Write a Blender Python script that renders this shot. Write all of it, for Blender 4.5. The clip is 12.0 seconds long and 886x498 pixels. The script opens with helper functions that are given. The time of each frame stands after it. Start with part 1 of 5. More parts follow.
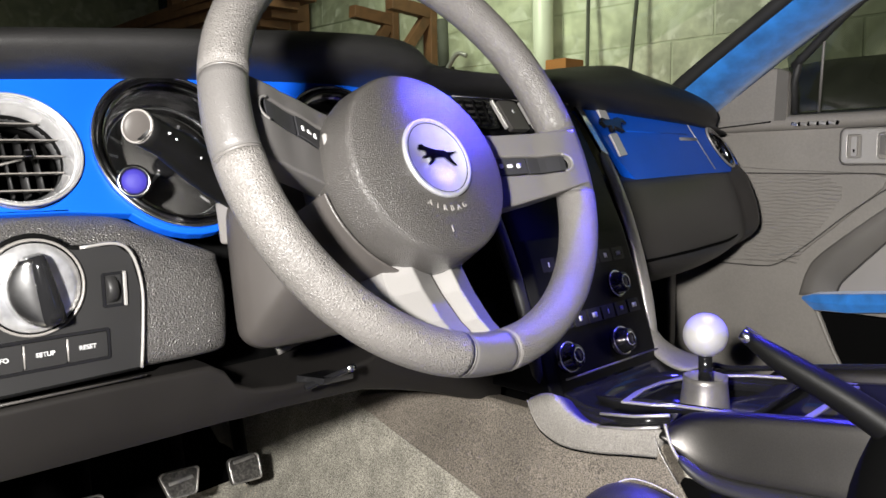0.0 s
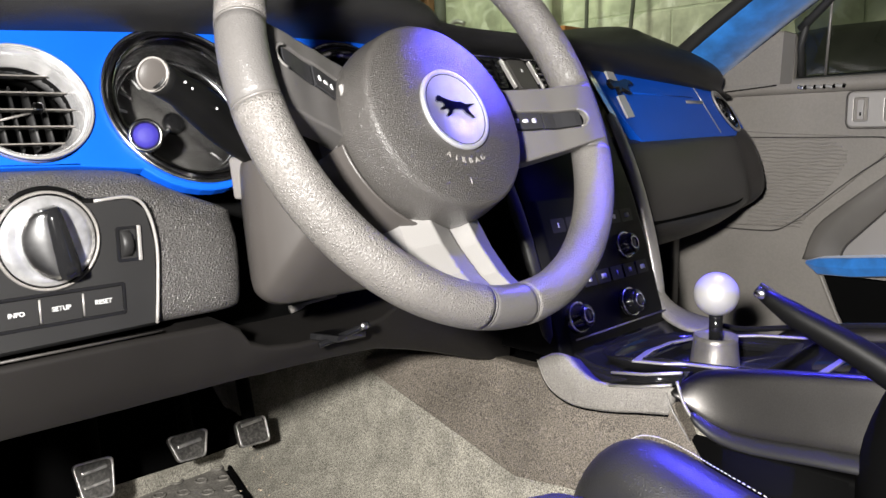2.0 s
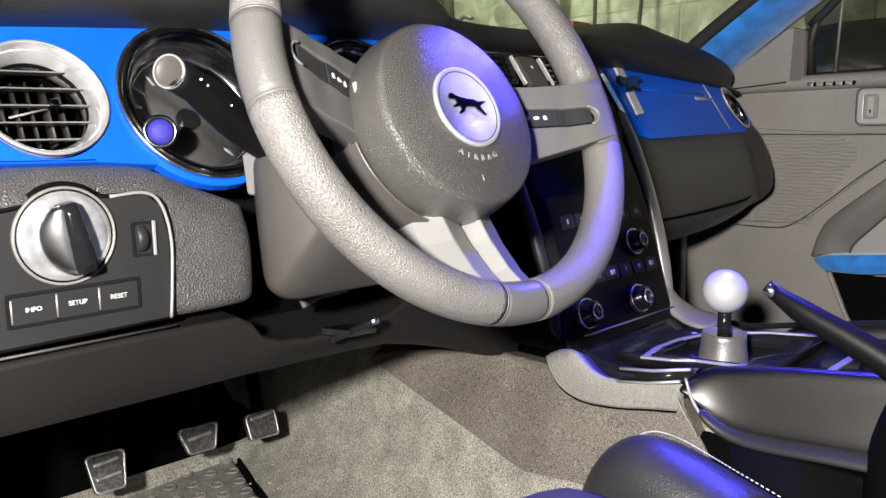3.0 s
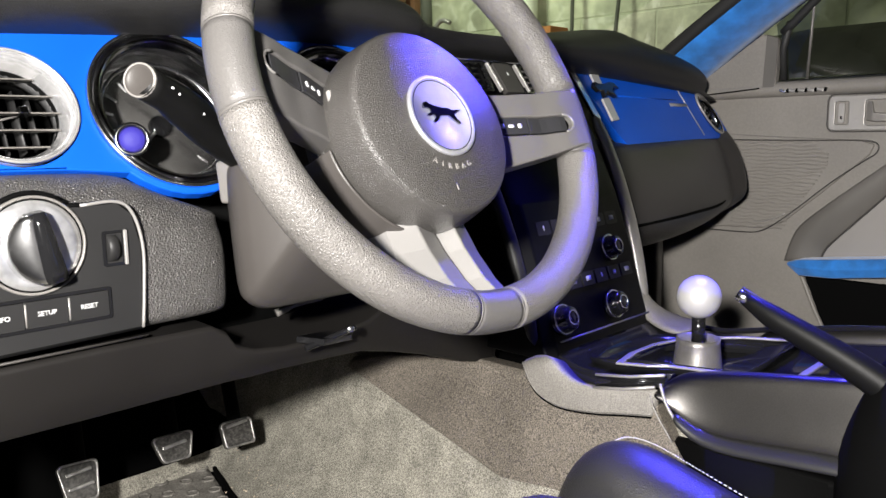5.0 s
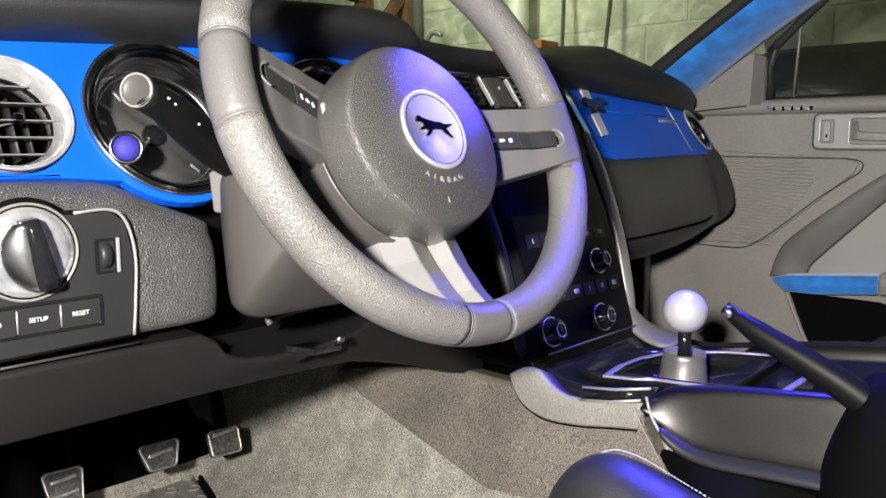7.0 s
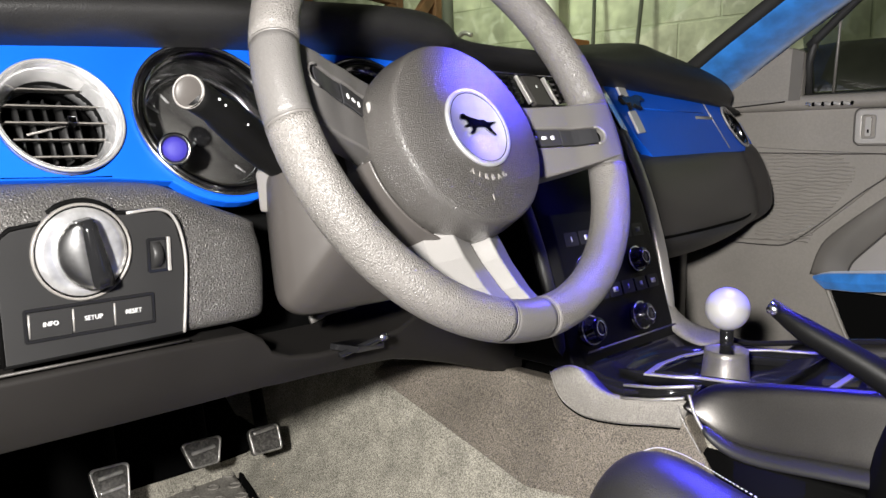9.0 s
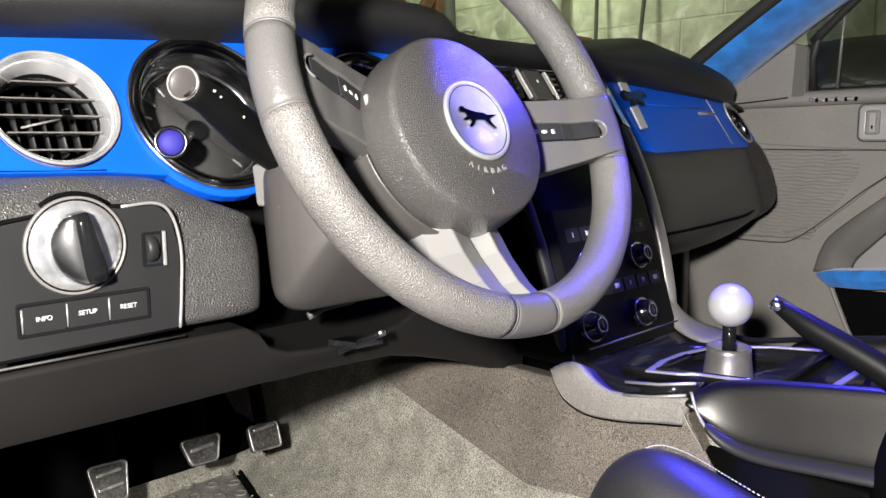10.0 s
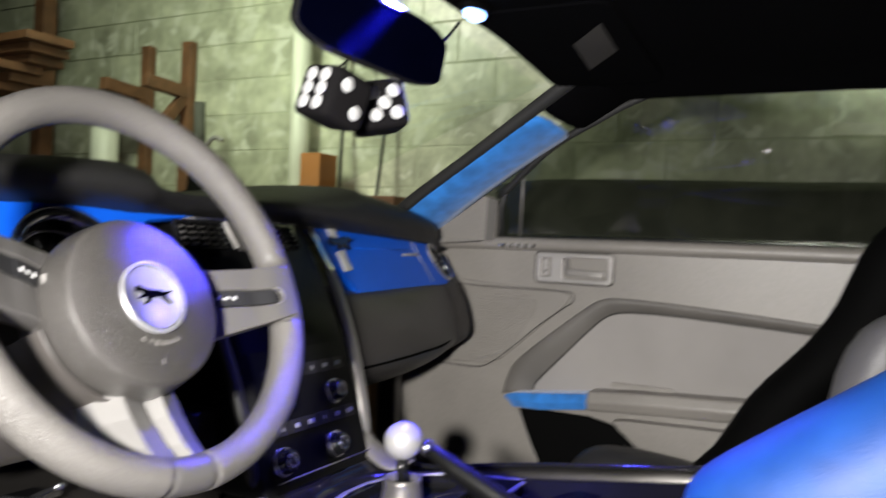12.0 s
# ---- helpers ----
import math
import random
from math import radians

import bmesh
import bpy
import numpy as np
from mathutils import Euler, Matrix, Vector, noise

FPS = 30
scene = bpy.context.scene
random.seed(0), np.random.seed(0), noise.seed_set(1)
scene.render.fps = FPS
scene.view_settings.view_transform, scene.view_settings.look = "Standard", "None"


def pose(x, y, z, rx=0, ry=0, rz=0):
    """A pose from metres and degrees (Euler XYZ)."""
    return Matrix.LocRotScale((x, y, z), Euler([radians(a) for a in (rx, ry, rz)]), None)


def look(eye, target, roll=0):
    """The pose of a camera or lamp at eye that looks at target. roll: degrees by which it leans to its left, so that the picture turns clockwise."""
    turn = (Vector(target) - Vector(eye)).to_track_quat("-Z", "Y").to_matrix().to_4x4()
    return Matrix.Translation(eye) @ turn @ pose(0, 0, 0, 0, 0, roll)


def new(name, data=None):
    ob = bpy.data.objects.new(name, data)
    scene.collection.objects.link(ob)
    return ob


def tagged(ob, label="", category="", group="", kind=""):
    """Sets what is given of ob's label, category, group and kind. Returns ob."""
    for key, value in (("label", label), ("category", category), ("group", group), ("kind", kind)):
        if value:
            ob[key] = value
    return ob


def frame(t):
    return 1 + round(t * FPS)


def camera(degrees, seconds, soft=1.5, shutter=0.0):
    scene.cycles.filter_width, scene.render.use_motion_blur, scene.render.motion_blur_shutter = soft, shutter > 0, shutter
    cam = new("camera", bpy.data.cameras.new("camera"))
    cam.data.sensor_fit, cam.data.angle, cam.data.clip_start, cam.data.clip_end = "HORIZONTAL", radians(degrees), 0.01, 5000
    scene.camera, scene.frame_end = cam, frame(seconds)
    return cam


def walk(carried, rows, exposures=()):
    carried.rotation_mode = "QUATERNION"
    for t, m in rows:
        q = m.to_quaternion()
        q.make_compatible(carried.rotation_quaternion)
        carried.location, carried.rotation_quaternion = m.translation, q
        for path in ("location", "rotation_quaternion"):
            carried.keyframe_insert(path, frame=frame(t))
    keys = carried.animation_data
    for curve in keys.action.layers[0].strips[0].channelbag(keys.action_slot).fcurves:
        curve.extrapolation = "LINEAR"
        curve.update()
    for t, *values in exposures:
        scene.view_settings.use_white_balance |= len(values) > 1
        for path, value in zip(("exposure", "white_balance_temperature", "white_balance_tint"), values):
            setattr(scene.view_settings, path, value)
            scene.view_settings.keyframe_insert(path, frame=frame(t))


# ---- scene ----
cam = camera(59.0, 12.0, shutter=0.5)
PATH = [
    (0, (-0.819, -0.419, 0.888), (0.581, 0.991, 0.661), -0.9),
    (0.5, (-0.818, -0.42, 0.884), (0.601, 0.967, 0.635), -1.2),
    (1, (-0.825, -0.414, 0.881), (0.589, 0.975, 0.615), -1.6),
    (1.5, (-0.822, -0.411, 0.875), (0.59, 0.978, 0.595), -1.1),
    (2, (-0.829, -0.404, 0.873), (0.574, 0.991, 0.578), -1.0),
    (2.5, (-0.835, -0.404, 0.877), (0.559, 0.997, 0.57), -0.9),
    (3, (-0.835, -0.404, 0.875), (0.555, 1.0, 0.567), -0.8),
    (5, (-0.832, -0.406, 0.879), (0.596, 0.961, 0.578), -0.7),
    (5.5, (-0.831, -0.411, 0.881), (0.612, 0.941, 0.585), -0.5),
    (6, (-0.836, -0.411, 0.882), (0.618, 0.934, 0.599), -0.2),
    (6.5, (-0.839, -0.409, 0.882), (0.617, 0.934, 0.604), 0.4),
    (7, (-0.838, -0.409, 0.881), (0.614, 0.939, 0.607), 0.2),
    (9, (-0.849, -0.403, 0.879), (0.552, 0.998, 0.607), -0.4),
    (9.5, (-0.85, -0.401, 0.879), (0.544, 1.007, 0.608), -0.1),
    (10, (-0.842, -0.4, 0.875), (0.554, 1.005, 0.599), -0.4),
    (10.5, (-0.843, -0.404, 0.883), (0.559, 0.994, 0.602), -0.5),
    (11, (-0.853, -0.422, 0.904), (0.628, 0.904, 0.685), 0.0),
    (11.5, (-0.864, -0.459, 0.923), (0.752, 0.708, 0.769), 1.2),
    (12, (-0.875, -0.518, 0.947), (0.894, 0.414, 0.925), 2.4),
]
walk(cam, [(t, look(eye, target, roll)) for t, eye, target, roll in PATH])

# ---- world and lights ----
world = bpy.data.worlds.new("world")
scene.world = world
world.use_nodes = True
world.node_tree.nodes["Background"].inputs[0].default_value = (0.55, 0.62, 0.5, 1)
world.node_tree.nodes["Background"].inputs[1].default_value = 0.0015


def lamp(name, kind, where, target, power, colour, size, label, spread=180):
    data = bpy.data.lights.new(name, kind)
    data.energy, data.color = power, colour
    if kind == "AREA":
        data.shape, data.size, data.spread = "DISK", size, radians(spread)
    else:
        data.shadow_soft_size = size
    ob = new(name, data)
    ob.matrix_basis = look(where, target)
    return tagged(ob, label, "lamp", kind="structure")


lamp("work_lamp", "AREA", (-1.07, -0.425, 0.99), (0.1, 0.15, 0.74), 36.0, (1.0, 0.965, 0.92), 0.06, "hand-held white work lamp outside the door")
lamp("map_lamp_glow", "AREA", (0.115, -0.032, 1.250), (-0.21, -0.17, 0.6), 4.4, (0.06, 0.05, 1.0), 0.05, "blue map lamp under the roof", 72)
lamp("map_lamp_glow", "AREA", (-0.065, -0.032, 1.250), (-0.325, 0.045, 0.962), 1.7, (0.07, 0.06, 1.0), 0.03, "blue map lamp under the roof", 15)
lamp("garage_lamp_glow", "AREA", (0.8, 2.1, 2.5), (2.45, 2.1, 1.5), 27.0, (0.95, 1.0, 0.80), 0.6, "garage ceiling lamp", 140)
# Added fill lamp, unseen, that brightens the wall above its dark band.
lamp("wall_fill_lamp", "AREA", (0.95, -0.7, 2.12), (2.45, -0.7, 2.17), 13.0, (0.95, 1.0, 0.80), 0.3, "added unseen lamp that brightens the upper block wall", 60)

# ---- materials ----


def material(name, colour, rough=0.5, metal=0.0, grain=0.0, grain_size=400.0, vary=0.15, vary_size=8.0, leather=0.0, leather_size=300.0, coat=0.0, sheen=0.0, spec=0.5, random=0.0, speckle=0.0, speckle_size=500.0, deep=0.0008, patch=None):
    m = bpy.data.materials.new(name)
    m.use_nodes = True
    nt = m.node_tree
    b = nt.nodes["Principled BSDF"]
    b.inputs["Roughness"].default_value, b.inputs["Metallic"].default_value = rough, metal
    b.inputs["Specular IOR Level"].default_value = spec
    b.inputs["Coat Weight"].default_value, b.inputs["Coat Roughness"].default_value = coat, 0.08
    b.inputs["Sheen Weight"].default_value = sheen
    tc = nt.nodes.new("ShaderNodeNewGeometry")

    def tex(kind, scale, detail=3.0):
        n = nt.nodes.new(kind)
        n.inputs["Scale"].default_value = scale
        if "Detail" in n.inputs:
            n.inputs["Detail"].default_value = detail
        nt.links.new(tc.outputs["Position"], n.inputs["Vector"])
        return n

    big = tex("ShaderNodeTexNoise", vary_size)
    ramp = nt.nodes.new("ShaderNodeMapRange")
    ramp.inputs["From Min"].default_value, ramp.inputs["From Max"].default_value = 0.3, 0.7
    ramp.inputs["To Min"].default_value, ramp.inputs["To Max"].default_value = 1 - vary, 1 + vary
    nt.links.new(big.outputs["Fac"], ramp.inputs["Value"])
    fac = ramp.outputs["Result"]
    fine = tex("ShaderNodeTexNoise", grain_size)
    if random:
        info = nt.nodes.new("ShaderNodeObjectInfo")
        r = nt.nodes.new("ShaderNodeMapRange")
        r.inputs["To Min"].default_value, r.inputs["To Max"].default_value = 1 - random, 1 + random
        nt.links.new(info.outputs["Random"], r.inputs["Value"])
        mul = nt.nodes.new("ShaderNodeMath")
        mul.operation = "MULTIPLY"
        nt.links.new(fac, mul.inputs[0])
        nt.links.new(r.outputs["Result"], mul.inputs[1])
        fac = mul.outputs["Value"]
    if speckle:
        sp = tex("ShaderNodeTexNoise", speckle_size, 4.0)
        r = nt.nodes.new("ShaderNodeMapRange")
        r.inputs["From Min"].default_value, r.inputs["From Max"].default_value = 0.36, 0.66
        r.inputs["To Min"].default_value, r.inputs["To Max"].default_value = 1 - speckle, 1 + speckle
        nt.links.new(sp.outputs["Fac"], r.inputs["Value"])
        mul = nt.nodes.new("ShaderNodeMath")
        mul.operation = "MULTIPLY"
        nt.links.new(fac, mul.inputs[0])
        nt.links.new(r.outputs["Result"], mul.inputs[1])
        fac = mul.outputs["Value"]
    mix = nt.nodes.new("ShaderNodeVectorMath")
    mix.operation = "SCALE"
    mix.inputs[0].default_value = colour
    nt.links.new(fac, mix.inputs["Scale"])
    shade = mix.outputs["Vector"]
    if patch:
        worn = tex("ShaderNodeTexNoise", 9.0, 6.0)
        worn.inputs["Distortion"].default_value = 0.6
        wr = nt.nodes.new("ShaderNodeMapRange")
        wr.inputs["From Min"].default_value, wr.inputs["From Max"].default_value = 0.54, 0.64
        nt.links.new(worn.outputs["Fac"], wr.inputs["Value"])
        over = nt.nodes.new("ShaderNodeMix")
        over.data_type = "RGBA"
        over.inputs[7].default_value = (*patch, 1)
        nt.links.new(wr.outputs["Result"], over.inputs[0])
        nt.links.new(shade, over.inputs[6])
        shade = over.outputs[2]
    nt.links.new(shade, b.inputs["Base Color"])
    rr = nt.nodes.new("ShaderNodeMapRange")
    rr.inputs["To Min"].default_value, rr.inputs["To Max"].default_value = max(0.02, rough * 0.85), min(1, rough * 1.15)
    nt.links.new(big.outputs["Fac"], rr.inputs["Value"])
    nt.links.new(rr.outputs["Result"], b.inputs["Roughness"])
    last = None
    if leather:
        v = tex("ShaderNodeTexVoronoi", leather_size)
        v.feature = "DISTANCE_TO_EDGE"
        cl = nt.nodes.new("ShaderNodeMapRange")
        cl.interpolation_type = "SMOOTHSTEP"
        cl.inputs["From Max"].default_value = 0.26
        nt.links.new(v.outputs["Distance"], cl.inputs["Value"])
        bump = nt.nodes.new("ShaderNodeBump")
        bump.inputs["Strength"].default_value, bump.inputs["Distance"].default_value = leather, deep
        nt.links.new(cl.outputs["Result"], bump.inputs["Height"])
        last = bump
    if grain:
        bump = nt.nodes.new("ShaderNodeBump")
        bump.inputs["Strength"].default_value, bump.inputs["Distance"].default_value = grain, 0.0006
        nt.links.new(fine.outputs["Fac"], bump.inputs["Height"])
        if last:
            nt.links.new(last.outputs["Normal"], bump.inputs["Normal"])
        last = bump
    if last:
        nt.links.new(last.outputs["Normal"], b.inputs["Normal"])
    return m


def glass(name, tint, gloss=1.0):
    m = bpy.data.materials.new(name)
    m.use_nodes = True
    nt = m.node_tree
    nt.nodes.remove(nt.nodes["Principled BSDF"])
    clear, shine, mix, fres = (nt.nodes.new("ShaderNode" + k) for k in ("BsdfTransparent", "BsdfGlossy", "MixShader", "LayerWeight"))
    power = nt.nodes.new("ShaderNodeMath")
    power.operation, power.inputs[1].default_value = "POWER", 4.0
    scale = nt.nodes.new("ShaderNodeMath")
    scale.operation, scale.inputs[1].default_value, scale.inputs[2].default_value = "MULTIPLY_ADD", 0.5, 0.04
    clear.inputs["Color"].default_value = (*tint, 1)
    shine.inputs["Roughness"].default_value = 0.02
    shine.inputs["Color"].default_value = (gloss, gloss, gloss, 1)
    fres.inputs["Blend"].default_value = 0.5
    nt.links.new(fres.outputs["Facing"], power.inputs[0])
    nt.links.new(power.outputs[0], scale.inputs[0])
    for a, z in ((scale.outputs[0], mix.inputs[0]), (clear.outputs[0], mix.inputs[1]), (shine.outputs[0], mix.inputs[2]), (mix.outputs[0], nt.nodes["Material Output"].inputs[0])):
        nt.links.new(a, z)
    return m


def glowing(name, colour, strength):
    m = bpy.data.materials.new(name)
    m.use_nodes = True
    b = m.node_tree.nodes["Principled BSDF"]
    b.inputs["Base Color"].default_value = (*colour, 1)
    b.inputs["Emission Color"].default_value = (*colour, 1)
    b.inputs["Emission Strength"].default_value = strength
    return m


PAD = material("soft_dash_black", (0.0125, 0.0122, 0.0122), 0.52, grain=0.5, grain_size=700, leather=0.5, leather_size=420, deep=0.0004, vary=0.3, vary_size=12, spec=0.3)
GRAIN = material("grained_dash_black", (0.063, 0.060, 0.0575), 0.29, leather=1.0, leather_size=370, deep=0.0010, grain=0.1, grain_size=1100, speckle=0.2, speckle_size=600)
SMOOTHL = material("column_plastic", (0.0416, 0.0377, 0.0351), 0.36, grain=0.15, grain_size=1500, spec=0.25)
SMOOTH = material("smooth_charcoal", (0.0325, 0.0300, 0.0284), 0.42, grain=0.2, grain_size=1500, spec=0.35)
KNEE = material("knee_panel_plastic", (0.01111, 0.0101, 0.009425), 0.5, grain=0.2, grain_size=1500, vary=0.12, spec=0.2)
LEVER = material("black_stalk_plastic", (0.004, 0.004, 0.004), 0.45, grain=0.2, grain_size=1200, spec=0.12)
BUTTON = material("spoke_button_black", (0.022, 0.022, 0.024), 0.35, spec=0.4)
PANEL = material("matt_charcoal_panel", (0.0165, 0.0162, 0.0162), 0.46, grain=0.15, grain_size=1500, spec=0.3)
WHEELP = material("steering_wheel_plastic", (0.092, 0.0875, 0.0845), 0.42, grain=0.35, grain_size=1100, vary=0.08, spec=0.35)
WPAD = material("wheel_pad_vinyl", (0.047, 0.044, 0.0412), 0.31, grain=0.12, grain_size=900, leather=1.0, leather_size=560, deep=0.0005, vary=0.1, speckle=0.14, speckle_size=700)
RIMC = material("rim_cover_plastic", (0.085, 0.081, 0.078), 0.32, leather=0.6, leather_size=560, deep=0.0003, grain=0.12, grain_size=1100, vary=0.1, spec=0.45, speckle=0.06, speckle_size=700)
SPOKE = material("silver_grey_spoke", (0.175, 0.169, 0.163), 0.4, 0.2, grain=0.2, grain_size=1100, vary=0.06)
TRIM = material("console_trim_grain", (0.22, 0.207, 0.188), 0.40, grain=1.0, grain_size=800, leather=0.5, leather_size=700, vary=0.1, speckle=0.34, speckle_size=800)
RIML = material("wheel_leather", (0.112, 0.1055, 0.099), 0.39, leather=1.0, leather_size=470, deep=0.0006, grain=0.08, grain_size=900, vary=0.12, speckle=0.12, speckle_size=600)
BLUE = material("blue_satin_panel", (0.0036, 0.0760, 0.510), 0.40, vary=0.08, grain=0.08, grain_size=300, spec=0.18)
SUEDEB = material("deep_blue_suede", (0.004, 0.045, 0.22), 0.55, grain=0.3, grain_size=500, vary=0.2, vary_size=22)
GREYL = material("grey_seat_leather", (0.09, 0.088, 0.095), 0.45, leather=0.4, leather_size=260)
SUEDE = material("blue_suede", (0.016, 0.175, 0.56), 0.8, grain=0.5, grain_size=500, vary=0.3, vary_size=30, sheen=0.4)
CHROME = material("chrome", (0.82, 0.82, 0.83), 0.2, 1.0, vary=0.1, vary_size=30)
SATIN = material("satin_silver", (0.37, 0.3552, 0.3404), 0.36, 0.5, grain=0.25, grain_size=1200, vary=0.08)
SATINP = material("satin_grey_plastic", (0.1924, 0.1813, 0.1702), 0.36, 0.2, grain=0.8, grain_size=700, vary=0.1)
SILVER = material("grey_metallic_paint", (0.092, 0.088, 0.084), 0.35, 1.0, vary=0.06, speckle=0.08, speckle_size=900)
# Ledge colour is dark for the shade of the driver's seat bolster.
LEDGE = material("shaded_ledge", (0.018, 0.0178, 0.018), 0.36, grain=0.15, grain_size=900)
GLOSS = material("gloss_black", (0.00888, 0.00888, 0.00962), 0.12, vary=0.1)
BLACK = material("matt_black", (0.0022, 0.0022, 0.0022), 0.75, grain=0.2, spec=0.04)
CARPET = material("grey_carpet", (0.255, 0.242, 0.205), 0.95, grain=1.0, grain_size=900, vary=0.22, vary_size=30, spec=0.1, speckle=0.55, speckle_size=560)
SIDE = material("console_side_grain", (0.145, 0.127, 0.105), 0.42, grain=1.0, grain_size=800, leather=0.6, leather_size=520, vary=0.2, vary_size=12, speckle=0.75, speckle_size=700)
MATGREY = material("grey_floor_mat", (0.17, 0.160, 0.142), 0.7, leather=1.0, leather_size=60, grain=0.6, grain_size=300, vary=0.25, vary_size=40, speckle=0.3, speckle_size=350)
# Mat colour with the footwell shade put into it.
MATDARK = material("mat_in_shade", (0.006, 0.0058, 0.0055), 0.9, grain=0.8, grain_size=700, spec=0.08)
VINYL = material("door_vinyl", (0.218, 0.203, 0.185), 0.40, grain=0.5, grain_size=700, vary=0.10, vary_size=5, speckle=0.05, speckle_size=260)
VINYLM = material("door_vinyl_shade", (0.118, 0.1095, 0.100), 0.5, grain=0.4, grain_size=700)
SEAM = material("rim_seam_thread", (0.085, 0.08, 0.076), 0.45)
LETTER = material("pad_lettering", (0.19, 0.18, 0.17), 0.5)
VINYLD = material("door_vinyl_dark", (0.04018, 0.03731, 0.03444), 0.5, grain=0.4, grain_size=700)
FABRIC = material("door_insert_cloth", (0.265, 0.250, 0.238), 0.75, grain=0.5, grain_size=800, vary=0.08)
LEATHER = material("black_seat_leather", (0.020, 0.0196, 0.0205), 0.42, leather=0.5, leather_size=330, deep=0.0005, vary=0.12)
CLOTH = material("dark_seat_cloth", (0.0444, 0.04144, 0.04292), 0.85, grain=0.8, grain_size=600)
THREAD = material("white_thread", (0.6, 0.6, 0.58), 0.8)
WHITE = material("white_marking", (0.555, 0.555, 0.555), 0.6)
PODRING = material("smoked_chrome", (0.34, 0.34, 0.35), 0.13, 1.0, vary=0.4, vary_size=60)
STACK = material("stack_black_plastic", (0.0035, 0.0035, 0.0038), 0.4, grain=0.2, grain_size=1200, spec=0.12)
SMOKE = material("dark_mirror_chrome", (0.30, 0.30, 0.31), 0.14, 1.0, vary=0.35, vary_size=70)
BOOTM = material("brushed_boot_metal", (0.30, 0.285, 0.27), 0.32, 0.7, grain=0.5, grain_size=500, vary=0.25, vary_size=35)
KNOBC = material("bright_chrome", (0.84, 0.84, 0.85), 0.22, 1.0, vary=0.1, vary_size=60)
DISC = material("polished_switch_disc", (0.74, 0.74, 0.75), 0.30, 0.85, vary=0.3, vary_size=70)
DIAL = material("gauge_dial_grey", (0.075, 0.073, 0.070), 0.3)
RING = material("bright_vent_ring", (0.88, 0.88, 0.89), 0.19, 0.82, vary=0.25, vary_size=60)
VIOLET = material("violet_blue_reflection", (0.025, 0.02, 0.2), 0.6, spec=0.2)
BRUSHED = material("brushed_badge", (0.66, 0.66, 0.69), 0.38, 0.75, grain=0.2, grain_size=900, vary=0.12, vary_size=40)
BALL = material("brushed_ball", (0.528, 0.52, 0.512), 0.42, 0.4, vary=0.05)
STEEL = material("pedal_steel", (0.36, 0.35, 0.33), 0.36, 0.8, vary=0.35, vary_size=90)
# Mirror colour carries the blue lamplight on the glass.
MIRROR = material("blue_lit_mirror", (0.10, 0.14, 0.85), 0.2, 1.0, vary=0.05)
PEDAL = material("worn_pedal_pad", (0.06, 0.057, 0.052), 0.40, 0.35, grain=0.6, grain_size=500, vary=0.5, vary_size=140, speckle=0.5, speckle_size=300)
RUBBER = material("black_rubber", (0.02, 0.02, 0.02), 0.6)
HEAD = material("black_headliner", (0.0016, 0.0016, 0.0020), 0.95, grain=0.6, grain_size=500, spec=0.03)
LENS = glass("gauge_lens", (0.85, 0.85, 0.85), 0.9)
SCREEN = glass("windscreen_glass", (0.90, 0.95, 0.88))
TINT = glass("tinted_glass", (0.33, 0.35, 0.31))
BLOCK = material("painted_block", (0.47, 0.49, 0.36), 0.36, grain=0.9, grain_size=35, vary=0.3, vary_size=5, random=0.08, speckle=0.12, speckle_size=22, patch=(0.66, 0.68, 0.56))
MORTAR = material("painted_mortar", (0.43, 0.46, 0.33), 0.5, grain=0.5, grain_size=120)
CONCRETE = material("concrete_floor", (0.14, 0.135, 0.125), 0.8, grain=0.5, grain_size=80, vary=0.2, vary_size=3)
PLASTER = material("garage_ceiling_paint", (0.16, 0.15, 0.13), 0.8, grain=0.3, grain_size=60)
WOOD = material("brown_wood", (0.16, 0.075, 0.035), 0.6, grain=0.4, grain_size=90, vary=0.3, vary_size=14)
PIPE = material("white_pipe", (0.72, 0.74, 0.62), 0.4, vary=0.06)
OLIVE = material("dull_dark_olive", (0.075, 0.077, 0.062), 0.8, grain=0.4, grain_size=60, vary=0.3)
CARD = material("orange_cardboard", (0.42, 0.17, 0.05), 0.8, vary=0.12)
BLUEGLOW = glowing("blue_led", (0.25, 0.45, 1.0), 6.0)
GRIT = material("pale_grit", (0.55, 0.44, 0.32), 0.7, vary=0.5, vary_size=90)
PLUSH = material("black_plush", (0.007, 0.0064, 0.007), 0.95, grain=1.0, grain_size=260, spec=0.1)

# ---- building helpers ----
WORLDS = {}


def thing(name, base, label, category, group="", kind=""):
    ob = new(name)
    ob.location = base
    ob.empty_display_size = 0.02
    WORLDS[ob] = Matrix.Translation(base)
    return tagged(ob, label, category, group, kind)


